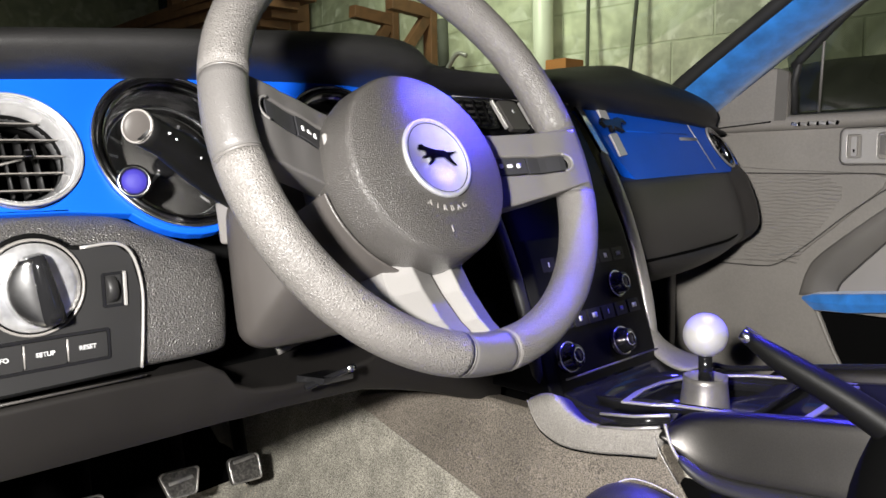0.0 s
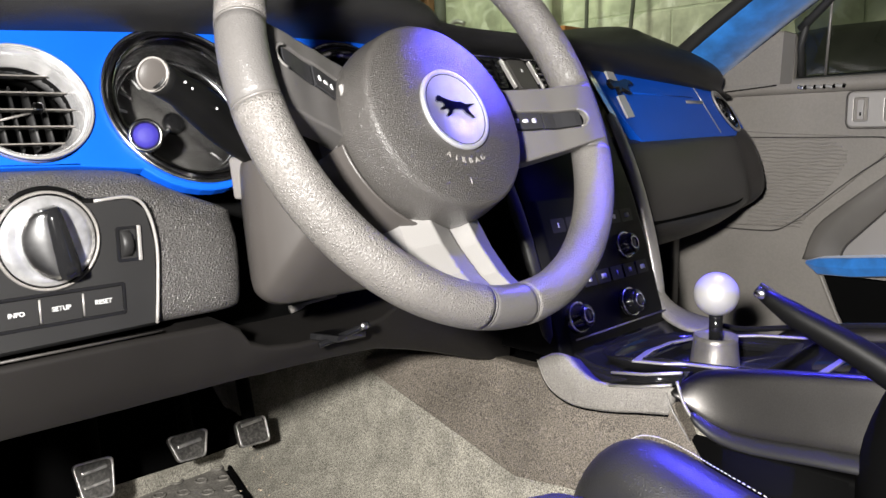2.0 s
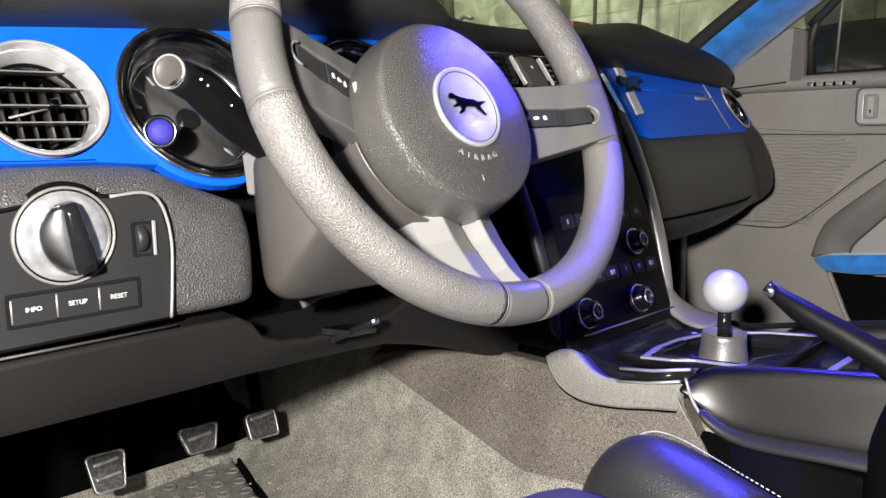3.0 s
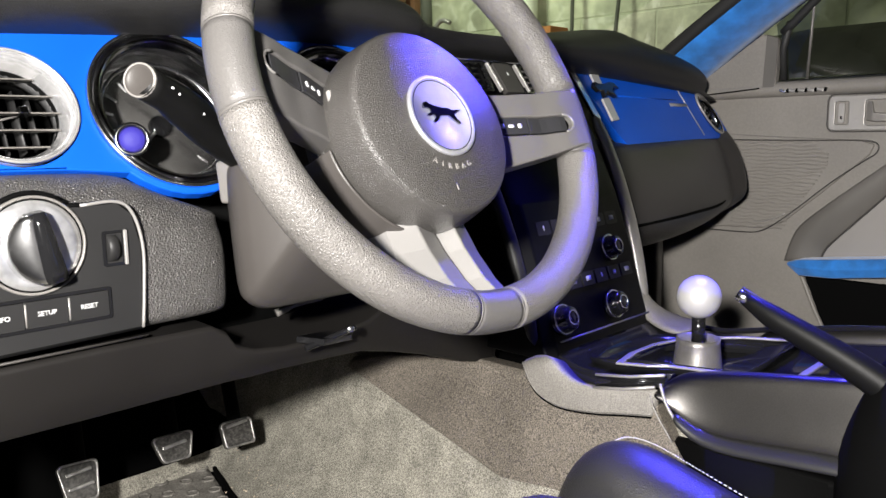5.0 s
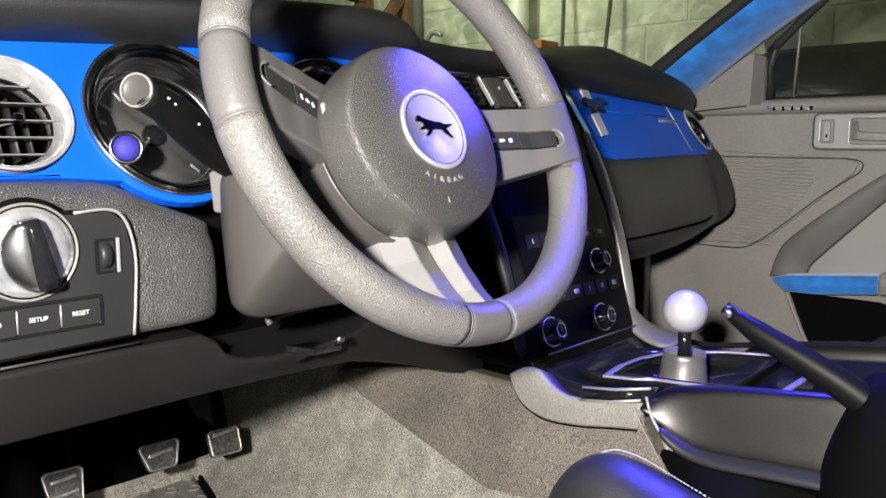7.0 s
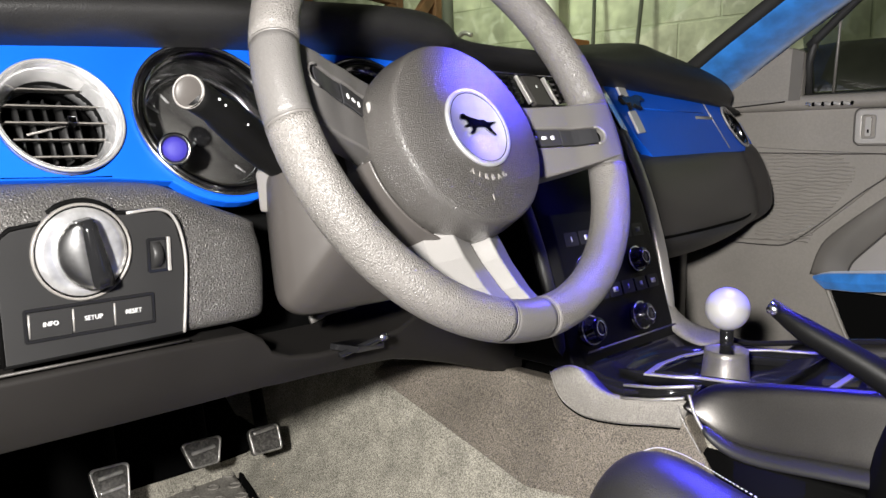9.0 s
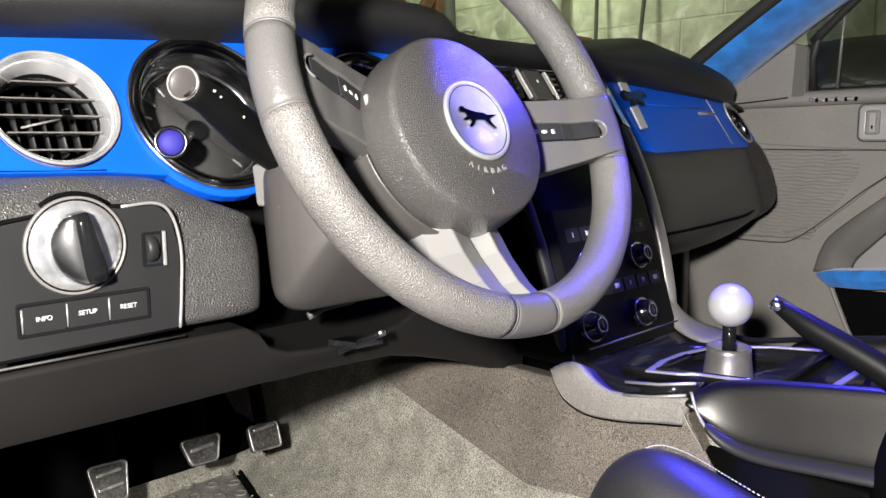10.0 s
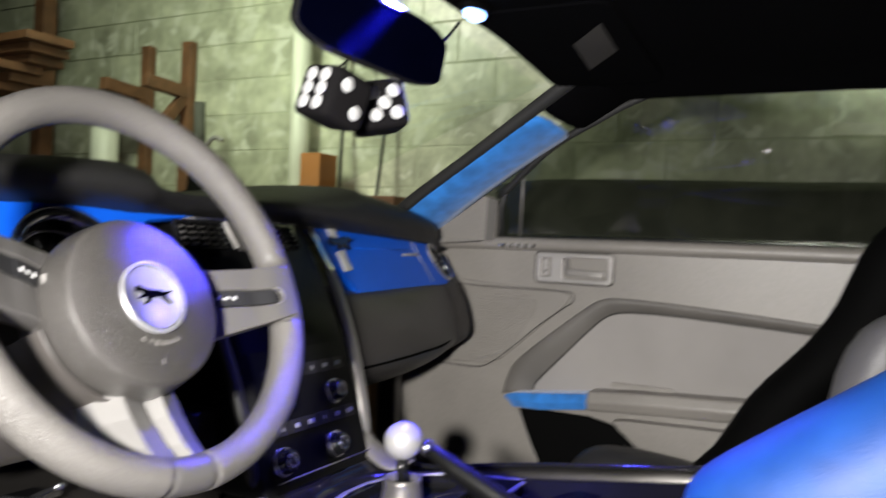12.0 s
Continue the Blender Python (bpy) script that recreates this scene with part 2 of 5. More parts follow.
def part(name, bm, mat, parent=None, label="", smooth=True, bevel=0.0, subsurf=0, solid=0.0):
    me = bpy.data.meshes.new(name)
    bmesh.ops.recalc_face_normals(bm, faces=bm.faces[:])
    bm.to_mesh(me)
    bm.free()
    me.materials.append(mat)
    me.polygons.foreach_set("use_smooth", [smooth] * len(me.polygons))
    ob = new(name, me)
    if parent:
        ob.parent = parent
        ob.matrix_parent_inverse = WORLDS.get(parent, Matrix()).inverted()
    if solid:
        mod = ob.modifiers.new("solid", "SOLIDIFY")
        mod.thickness, mod.offset = solid, -1
    if bevel:
        mod = ob.modifiers.new("bevel", "BEVEL")
        mod.width, mod.segments, mod.limit_method, mod.angle_limit = bevel, 2, "ANGLE", radians(35)
        mod.harden_normals = True
    if subsurf:
        mod = ob.modifiers.new("subsurf", "SUBSURF")
        mod.levels = mod.render_levels = subsurf
    if label:
        ob["label"] = label
    return ob


def loft(rings, closed=True, caps=True, wrap=False):
    bm = bmesh.new()
    rows = [[bm.verts.new(p) for p in ring] for ring in rings]
    n = len(rows[0])
    pairs = list(zip(rows, rows[1:])) + ([(rows[-1], rows[0])] if wrap else [])
    for a, b in pairs:
        for i in range(n if closed else n - 1):
            j = (i + 1) % n
            bm.faces.new((a[i], a[j], b[j], b[i]))
    if caps and closed and not wrap:
        bm.faces.new(rows[0][::-1])
        bm.faces.new(rows[-1])
    return bm


def path(points, n):
    """Points along a smooth curve through the given ones."""
    p = [Vector(q) for q in points]
    p = [2 * p[0] - p[1]] + p + [2 * p[-1] - p[-2]]
    out = []
    spans = len(p) - 3
    for k in range(n + 1):
        s = min(k * spans / n, spans - 1e-6)
        i, f = int(s), s - int(s)
        a, b, c, d = p[i:i + 4]
        out.append(0.5 * (2 * b + (c - a) * f + (2 * a - 5 * b + 4 * c - d) * f * f + (3 * b - a - 3 * c + d) * f ** 3))
    return out


def tube(points, r, n=12, flat=1.0, m=None, caps=True):
    """A round or flattened bar along points; r is one radius or one for each point."""
    pts = [Vector(q) for q in points]
    rs = r if isinstance(r, (list, tuple)) else [r] * len(pts)
    rings, side = [], None
    for i, q in enumerate(pts):
        along = (pts[min(i + 1, len(pts) - 1)] - pts[max(i - 1, 0)]).normalized()
        if side is None:
            side = along.cross(Vector((0, 0, 1)))
            side = (side if side.length > 0.1 else along.cross(Vector((0, 1, 0)))).normalized()
        side = (side - along * side.dot(along)).normalized()
        up = side.cross(along)
        rings.append([q + (side * math.cos(2 * math.pi * k / n) + up * math.sin(2 * math.pi * k / n) * flat) * rs[i] for k in range(n)])
    bm = loft(rings, caps=caps)
    if m:
        bm.transform(m)
    return bm


def revolve(profile, n=40, m=None, stretch=1.0, ring=False):
    """A turned shape about local z from (radius, height) pairs."""
    rings = [[(max(r, 1e-4) * math.cos(2 * math.pi * k / n), max(r, 1e-4) * math.sin(2 * math.pi * k / n) * stretch, h) for k in range(n)] for r, h in profile]
    bm = loft(rings, wrap=ring)
    if m:
        bm.transform(m)
    return bm


def box(size, m):
    bm = bmesh.new()
    bmesh.ops.create_cube(bm, size=1, matrix=m @ Matrix.Diagonal((*size, 1)))
    return bm


def plate(outline, thick, m, holes=()):
    """A flat plate: outline and holes in local x, y; front at z = 0, back at -thick."""
    bm = bmesh.new()
    edges = []
    for loop in (outline, *holes):
        vs = [bm.verts.new((p[0], p[1], 0)) for p in loop]
        edges += [bm.edges.new((vs[i], vs[(i + 1) % len(vs)])) for i in range(len(vs))]
    bmesh.ops.triangle_fill(bm, use_beauty=True, edges=edges)
    faces = bm.faces[:]
    ext = bmesh.ops.extrude_face_region(bm, geom=faces)
    bmesh.ops.translate(bm, vec=(0, 0, -thick), verts=[v for v in ext["geom"] if isinstance(v, bmesh.types.BMVert)])
    bm.transform(m)
    return bm


def rounded(w, h, r, n=5, cx=0.0, cy=0.0):
    out = []
    for sx, sy, a in ((1, 1, 0), (-1, 1, 90), (-1, -1, 180), (1, -1, 270)):
        for k in range(n + 1):
            t = radians(a + 90 * k / n)
            out.append((cx + sx * (w / 2 - r) + r * math.cos(t), cy + sy * (h / 2 - r) + r * math.sin(t)))
    return out


def circle(r, n=48, cx=0.0, cy=0.0, ry=None):
    return [(cx + r * math.cos(2 * math.pi * k / n), cy + (ry or r) * math.sin(2 * math.pi * k / n)) for k in range(n)]


def grid(f, nu, nv):
    bm = bmesh.new()
    vs = [[bm.verts.new(f(i / nu, j / nv)) for j in range(nv + 1)] for i in range(nu + 1)]
    for i in range(nu):
        for j in range(nv):
            bm.faces.new((vs[i][j], vs[i + 1][j], vs[i + 1][j + 1], vs[i][j + 1]))
    return bm


def basis(origin, x, y, z):
    m = Matrix((x, y, z)).transposed().to_4x4()
    m.translation = origin
    return m


def facing(origin, normal, up=(0, 0, 1)):
    z = Vector(normal).normalized()
    x = Vector(up).cross(z).normalized()
    return basis(origin, x, z.cross(x), z)


def lettering(text, size, m, depth=0.0004):
    cu = bpy.data.curves.new("letters", "FONT")
    cu.body, cu.size, cu.extrude = text, size, depth
    cu.align_x, cu.align_y = "CENTER", "CENTER"
    cu.resolution_u = 3
    ob = bpy.data.objects.new("letters", cu)
    me = bpy.data.meshes.new_from_object(ob)
    bm = bmesh.new()
    bm.from_mesh(me)
    bm.transform(m)
    bpy.data.objects.remove(ob)
    bpy.data.meshes.remove(me)
    bpy.data.curves.remove(cu)
    return bm


def join(*bms):
    out = bmesh.new()
    for b in bms:
        me = bpy.data.meshes.new("t")
        b.to_mesh(me)
        out.from_mesh(me)
        b.free()
        bpy.data.meshes.remove(me)
    return out

# ---- setting: garage and cabin shell ----
def slab(name, size, centre, mat, label, category="wall"):
    return tagged(part(name, box(size, pose(*centre)), mat, None), label, category, kind="structure")


slab("floor", (8.0, 11.0, 0.1), (0.2, 0.8, -0.05), CONCRETE, "grey concrete garage floor", "floor")
slab("ceiling", (8.0, 11.0, 0.1), (0.2, 0.8, 2.75), PLASTER, "pale painted garage ceiling", "ceiling")
WALL_X = 2.45
wall_east = slab("wall_east", (0.2, 11.0, 2.7), (WALL_X + 0.1092, 0.8, 1.35), MORTAR, "pale green painted block wall beside the car")
slab("wall_north", (6.0, 0.2, 2.7), (-0.6, 6.4, 1.35), BLOCK, "pale green painted garage end wall")
slab("wall_west", (0.2, 11.0, 2.7), (-3.6, 0.8, 1.35), PLASTER, "plain painted garage wall")
slab("wall_south", (6.0, 0.2, 2.7), (-0.6, -4.6, 1.35), PLASTER, "plain painted garage wall")

# cabin floor, toe board, tunnel, kick panel
cabin = thing("cabin_shell", (0, 0.1, 0.28), "carpeted car cabin floor with black roof lining and grey side walls", "car cabin", kind="structure")
carpet = []
sec = [(-0.70, 0.40), (-0.66, 0.36), (-0.50, 0.34), (-0.38, 0.34), (-0.30, 0.343), (-0.235, 0.352), (-0.18, 0.378), (-0.150, 0.43), (-0.137, 0.49), (-0.125, 0.54), (-0.11, 0.585)]
for y, lift in ((-0.75, 0.0), (-0.3, 0.0), (0.1, 0.0), (0.35, 0.0), (0.55, 0.0), (0.660, 0.0), (0.670, 0.0), (0.72, 0.02), (0.80, 0.08), (0.91, 0.19), (0.965, 0.34)):
    carpet.append([(x, y, max(z, 0.34 + lift) if x < -0.15 else z) for x, z in sec])
# Black toe board puts the shade behind the pedals into the floor colour.
part("toe_board", loft([[(x, y, z - 0.003) for x, y, z in ring if x < -0.14] for ring in carpet[5:]], closed=False), BLACK, cabin, "toe board coloured black for the footwell shade", subsurf=2)
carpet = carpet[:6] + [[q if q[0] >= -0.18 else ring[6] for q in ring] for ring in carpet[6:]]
part("carpet", loft(carpet, closed=False), CARPET, cabin, "grey loop carpet with bits of grit", subsurf=2)
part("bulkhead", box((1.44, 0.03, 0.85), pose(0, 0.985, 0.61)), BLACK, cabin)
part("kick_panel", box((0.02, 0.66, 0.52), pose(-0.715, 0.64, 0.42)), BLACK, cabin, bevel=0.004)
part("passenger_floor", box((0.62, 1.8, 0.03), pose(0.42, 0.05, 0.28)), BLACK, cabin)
part("tunnel", loft([[(-0.105, y, 0.30), (-0.105, y, 0.585), (0.105, y, 0.585), (0.13, y, 0.30)] for y in (-0.75, 0.15, 0.95)]), BLACK, cabin)
roof = [[(x, y, 1.285 - 0.12 * x * x - 0.02 * abs(x) - 0.10 * max(0, -y - 0.6) ** 2 - 0.012 * (1 if abs(x) > 0.55 else 0)) for x in (-0.60, -0.53, -0.3, 0.0, 0.3, 0.53, 0.60)] for y in (0.03, -0.1, -0.4, -0.8, -1.3)]
roof[0] = [(x, y - 0.15 * x * x, z) for x, y, z in roof[0]]
part("headliner", loft(roof, closed=False), HEAD, cabin, "black cloth roof lining", subsurf=2, solid=-0.03)

# windscreen
glassbm = grid(lambda u, v: ((2 * u - 1) * (0.66 - 0.15 * v), 0.86 - 0.80 * v - (0.10 - 0.06 * v) * (2 * u - 1) ** 2, 0.99 + 0.295 * v - 0.04 * v * (2 * u - 1) ** 2), 16, 8)
ws = tagged(part("windscreen", glassbm, SCREEN, None), "clear windscreen glass over the dashboard", "windscreen", kind="structure")
ws.visible_shadow = False

# ---- dashboard ----
dash = thing("dashboard", (0, 0.4, 0.66), "black car dashboard with blue satin fascia panels and chrome vents", "dashboard")


def hood(x, lip_z, top_z, lip_y, drop=0.0):
    return [(x, 0.252, lip_z - 0.012), (x, lip_y + 0.012, lip_z - 0.004), (x, lip_y, lip_z + 0.010), (x, lip_y + 0.004, (lip_z + top_z) / 2 + 0.004), (x, lip_y + 0.025, top_z - 0.006),
            (x, lip_y + 0.07, top_z), (x, 0.45, top_z + 0.004 - drop), (x, 0.66, top_z - 0.01 - drop), (x, 0.84, 0.985), (x, 0.84, 0.93), (x, 0.45, 0.92), (x, 0.29, lip_z - 0.02)]


brow = [hood(-0.725, 0.957, 0.98, 0.23), hood(-0.7, 0.962, 0.992, 0.215), hood(-0.55, 0.974, 1.004, 0.205), hood(-0.4, 0.982, 1.018, 0.2), hood(-0.3, 0.985, 1.025, 0.2), hood(-0.235, 0.981, 1.028, 0.203), hood(-0.213, 0.979, 1.02, 0.207),
        hood(-0.195, 0.979, 0.998, 0.222), hood(-0.1, 0.979, 0.997, 0.22), hood(-0.02, 0.977, 1, 0.215), hood(0.06, 0.974, 1.008, 0.215), hood(0.18, 0.970, 1.022, 0.225), hood(0.25, 0.967, 1.034, 0.232), hood(0.275, 0.966, 1.036, 0.234), hood(0.3, 0.964, 1.031, 0.236), hood(0.43, 0.958, 1.018, 0.242),
        hood(0.54, 0.950, 1.004, 0.252), hood(0.60, 0.945, 0.994, 0.266), hood(0.628, 0.942, 0.984, 0.285), hood(0.636, 0.940, 0.966, 0.305)]
part("dash_pad", loft(brow), PAD, dash, "black grained soft upper dash pad", subsurf=2)

FM = basis((0, 0.245, 0.93), (1, 0, 0), Vector((0, 0.447, 0.894)), Vector((0, -0.894, 0.447)))
VC, P1, P2 = (-0.627, -0.036), (-0.497, -0.034), (-0.310, -0.034)
PR = 0.0695
under = [(P1[0] + 0.0795 * math.cos(radians(a)), P1[1] + 0.0795 * math.sin(radians(a))) for a in range(226, 330, 9)]
under += [(P2[0] + 0.0795 * math.cos(radians(a)), P2[1] + 0.0795 * math.sin(radians(a))) for a in range(212, 330, 9)]
outline = [(-0.725, 0.026), (-0.725, -0.084), (-0.60, -0.0865)] + under + [(-0.215, -0.02), (-0.19, 0.03), (-0.12, 0.038), (0.1, 0.04), (0.13, 0.056), (-0.2, 0.056), (-0.4, 0.05), (-0.6, 0.038)]
part("fascia_panel", plate(outline, 0.012, FM, [circle(0.0465, 48, *VC), circle(PR, 64, *P1), circle(PR, 64, *P2)]), BLUE, dash, "glossy blue driver-side fascia panel", smooth=False, bevel=0.002)

GM = facing((0.15, 0.245, 0.93), (0.04, -1, 0.5))
gout = [(-0.02, 0.050), (0.16, 0.044), (0.295, 0.034), (0.385, 0.017), (0.446, -0.023), (0.459, -0.066), (0.440, -0.080), (0.22, -0.082), (0.062, -0.087), (0.036, -0.052), (0.012, 0.0)]
end_hole = [(0.408 + x * math.cos(radians(31)) - y * math.sin(radians(31)), -0.032 + x * math.sin(radians(31)) + y * math.cos(radians(31))) for x, y in circle(0.0225, 40, ry=0.0434)]
part("fascia_panel", plate(gout, 0.014, GM, [end_hole]), BLUE, dash, "glossy blue passenger-side fascia panel", smooth=False, bevel=0.003)


def air_vent(m, r, ry, slats, vanes, cone):
    """A chrome cone that narrows to a row of thin lit slats, with loose vanes behind them."""
    e = m @ Matrix.Diagonal((1, ry / r, 1, 1))
    ring = part("air_vent", revolve([(r + 0.0005, -0.006), (r + 0.0008, 0.0016), (r - 0.0004, 0.0030), (r - 0.0022, 0.0026), (r - 0.0050, -0.0030), (r * 0.80, -0.0120), (r * 0.775, -0.0300), (r * 0.86, -0.0300)], 64, e, ring=True), cone, dash, "round chrome-ringed air vent")
    part("vent_edge", revolve([(r + 0.0012, 0.0002), (r + 0.0010, 0.0028), (r - 0.0004, 0.0034), (r - 0.0010, 0.0012)], 64, e, ring=True), SATIN, ring)
    part("backing", revolve([(r * 0.80, -0.046), (r * 0.80, -0.048)], 32, e), BLACK, ring)
    part("duct", revolve([(r * 0.79, -0.014), (r * 0.79, -0.046), (r * 0.84, -0.046), (r * 0.84, -0.014)], 48, e, ring=True), BLACK, ring)
    k = r * 0.785
    ky = ry * 0.785
    for i in range(slats):
        h = (i - (slats - 1) / 2) * 2 * ky / (slats + 0.15)
        w = 2 * k * math.sqrt(max(0.05, 1 - (h / ky) ** 2))
        part("slat", box((w, 0.0013, 0.013), m @ pose(0, h, -0.013, 20)), VINYLM, ring, bevel=0.0006)
    for i in range(vanes):
        x = (i - (vanes - 1) / 2) * 1.5 * k / vanes
        part("vane", box((0.0012, 1.5 * ky * math.sqrt(1 - (x / k) ** 2), 0.010), m @ pose(x, 0, -0.030, 0, 14 - 9 * (i % 3))), PANEL, ring)
    part("thumb_tab", box((0.007, 0.006, 0.009), m @ pose(0.010, -0.001, -0.008)), SMOKE, ring, bevel=0.001)
    part("vane_link", tube([m @ Vector((-0.5 * k, -0.004, -0.024)), m @ Vector((0.3 * k, 0.003, -0.022))], 0.0010, 6), SATINP, ring)
    return ring


air_vent(FM @ pose(VC[0], VC[1] + 0.003, 0), 0.047, 0.047, 5, 5, RING)
air_vent(GM @ pose(0.408, -0.032, 0.001, 0, 0, 31), 0.023, 0.044, 6, 2, PODRING)


def gauge(c):
    m = FM @ pose(c[0], c[1], 0)
    pod = part("gauge_pod", revolve([(PR + 0.003, 0.003), (PR - 0.004, 0.006), (PR - 0.010, -0.004), (PR - 0.014, -0.022), (PR - 0.016, -0.03), (PR - 0.010, -0.03), (PR - 0.002, -0.006)], 64, m, ring=True), PODRING, dash, "chrome-rimmed round gauge")
    part("bright_ring", revolve([(PR + 0.0045, 0.0), (PR + 0.0045, 0.0035), (PR + 0.0025, 0.0045), (PR + 0.0015, 0.0)], 64, m, ring=True), CHROME, pod, "thin bright ring")
    part("inner_ring", revolve([(PR - 0.0135, -0.022), (PR - 0.0145, -0.020), (PR - 0.0160, -0.021), (PR - 0.0155, -0.024)], 64, m, ring=True), CHROME, pod)
    part("dial", revolve([(PR - 0.012, -0.038), (PR - 0.012, -0.036)], 48, m), DIAL, pod, "black dial face")
    part("dial_wall", revolve([(PR - 0.014, -0.03), (PR - 0.013, -0.036), (PR - 0.010, -0.036), (PR - 0.010, -0.03)], 48, m, ring=True), DIAL, pod)
    for k in range(14):
        a = radians(225 - k * 20.8)
        part("tick", box((0.011, 0.0022, 0.0008), m @ pose(0, 0, -0.0348, 0, 0, math.degrees(a)) @ pose(PR - 0.024, 0, 0)), WHITE, pod)
    part("needle", box((0.05, 0.003, 0.002), m @ pose(0, 0, -0.0325, 0, 0, 222) @ pose(0.02, 0, 0)), WHITE, pod)
    part("needle_cap", revolve([(0.010, -0.036), (0.010, -0.031), (0.007, -0.0295), (0, -0.0295)], 24, m), GLOSS, pod)
    ln = part("lens", revolve([(PR - 0.015, -0.0285), (0.03, -0.0275), (0.0, -0.027)], 48, m), LENS, pod, "clear gauge lens")
    ln.visible_shadow = False


gauge(P1)
# Disc and ring stand in for the stalk end mirrored in the gauge lens.
refl = facing((-0.5490, 0.2040, 0.8745), (-0.45, -1, 0.1))
part("pod_button", revolve([(0.0098, -0.03), (0.0098, 0.0), (0.0086, 0.0014), (0.005, 0.0024), (0, 0.0028)], 32, refl), VIOLET, dash, "round violet-blue disc for the stalk end reflected in the gauge")
part("pod_button_ring", revolve([(0.0135, -0.03), (0.0135, 0.0005), (0.0122, 0.0016), (0.0102, 0.0010), (0.0100, -0.03)], 32, refl, ring=True), SMOKE, dash)
gauge(P2)
part("cluster_bridge", box((0.06, 0.09, 0.02), FM @ pose(-0.403, -0.03, -0.02)), GLOSS, dash, bevel=0.004)

# lower dash panel in grained black, with the switch plate
low = []
for x, dy, zt in ((-0.725, 0.012, 0.853), (-0.715, 0.002, 0.853), (-0.66, 0.0, 0.852), (-0.58, 0.0, 0.851), (-0.562, 0.0, 0.847), (-0.545, 0.0, 0.837), (-0.526, 0.0, 0.828), (-0.502, 0.002, 0.819), (-0.488, 0.008, 0.813), (-0.481, 0.03, 0.810)):
    k = (zt - 0.727) / 0.126
    low.append([(x, 0.30, zt - 0.008), (x, 0.206 + 0.5 * (zt - 0.853) + dy, zt), (x, 0.196 + 0.5 * (zt - 0.853) + dy, zt - 0.002), (x, 0.178 + dy, 0.727 + 0.113 * k), (x, 0.168 + dy, 0.727 + 0.097 * k), (x, 0.165 + dy, 0.727 + 0.063 * k), (x, 0.166 + dy, 0.742), (x, 0.169 + dy, 0.730), (x, 0.19 + dy, 0.727), (x, 0.30, 0.727)])
part("lower_panel", loft(low), GRAIN, dash, "leather-grained black lower dash panel", subsurf=2)
SM = facing((-0.63, 0.1625, 0.78), (0, -1, 0))
sw = [(-0.068, -0.049), (0.060, -0.047), (0.0625, -0.02), (0.064, 0.014), (0.058, 0.040), (0.046, 0.050), (0.02, 0.049), (0.006, 0.050)] + [(-0.0125 + 0.036 * math.cos(radians(a)), 0.024 + 0.036 * math.sin(radians(a))) for a in range(55, 126, 10)] + [(-0.03, 0.047), (-0.058, 0.043), (-0.067, 0.036), (-0.069, 0.0)]
plate_sw = part("switch_plate", plate(sw, 0.008, SM), PANEL, dash, "matt charcoal switch plate", smooth=False, bevel=0.0018)
part("plate_gap", tube([SM @ Vector((x, y, -0.0015)) for x, y in sw + sw[:1]], 0.0019, 8), BLACK, plate_sw, "dark gap round the switch plate")
# Pale bead puts the highlight on the plate's right-hand edge.
rimpts = [SM @ Vector((x, y, 0.0005)) for x, y in sw[1:7]]
part("plate_edge", tube(path(rimpts, 24), 0.0013, 8), SATIN, plate_sw)
KM = SM @ pose(-0.0125, 0.024, 0.0)
part("switch_bezel", revolve([(0.0345, -0.002), (0.0345, 0.002), (0.0335, 0.003), (0.0325, 0.002), (0.0325, -0.002)], 48, KM, ring=True), SATINP, plate_sw, "thin grey ring round the headlamp switch")
part("switch_groove", revolve([(0.0325, -0.002), (0.0325, 0.0008), (0.0312, 0.0008), (0.0312, -0.002)], 48, KM, ring=True), BLACK, plate_sw)
part("switch_disc", revolve([(0.0312, -0.002), (0.0312, 0.0016), (0.026, 0.0026), (0.020, 0.0016), (0, 0.0016)], 48, KM), DISC, plate_sw, "polished round headlamp switch plate")
flank = []
for k in range(13):
    y = -0.0250 + 0.0470 * k / 12
    w = 0.0215 * math.sqrt(max(0.02, 1 - ((y + 0.0015) / 0.0246) ** 2))
    flank.append([(0.004, y, 0.001), (0.004, y, 0.0155), (-0.003, y, 0.0150), (-0.0045 - 0.25 * w, y, 0.0125), (-0.0035 - 0.62 * w, y, 0.0065), (-0.0030 - 0.80 * w, y, 0.0015), (-0.0030 - 0.80 * w, y, 0.0005)])
bm = loft(flank)
bm.transform(KM @ pose(0, 0, 0, 0, 0, 11))
part("knob_flank", bm, KNOBC, plate_sw, "bright chrome knob flank")
bar_rings = []
for y, w, h0, h1 in ((-0.0270, 0.0165, 0.002, 0.011), (-0.0262, 0.0185, 0.001, 0.0165), (-0.018, 0.0180, 0.001, 0.0185), (0.0, 0.0155, 0.001, 0.0190), (0.016, 0.0128, 0.001, 0.0180), (0.0222, 0.0118, 0.001, 0.0160), (0.0230, 0.0105, 0.002, 0.011)):
    bar_rings.append([(0.004 + a * w / 2, y, h0 + (h1 - h0) * b) for a, b in ((-1.0, 0.0), (-0.97, 0.55), (-0.80, 0.86), (-0.4, 1.0), (0.4, 1.0), (0.80, 0.86), (0.97, 0.55), (1.0, 0.0))])
bm = loft(bar_rings)
bm.transform(KM @ pose(0, 0, 0, 0, 0, 11))
part("headlamp_knob", bm, GLOSS, plate_sw, "gloss dark knob bar")
part("lamp_symbol", join(revolve([(0.003, 0.0), (0.003, 0.0005), (0.0018, 0.0005), (0.0018, 0)], 16, KM @ pose(-0.001, 0.0255, 0.0012), ring=True), box((0.006, 0.003, 0.0006), KM @ pose(0.012, 0.0245, 0.0012))), WHITE, plate_sw)
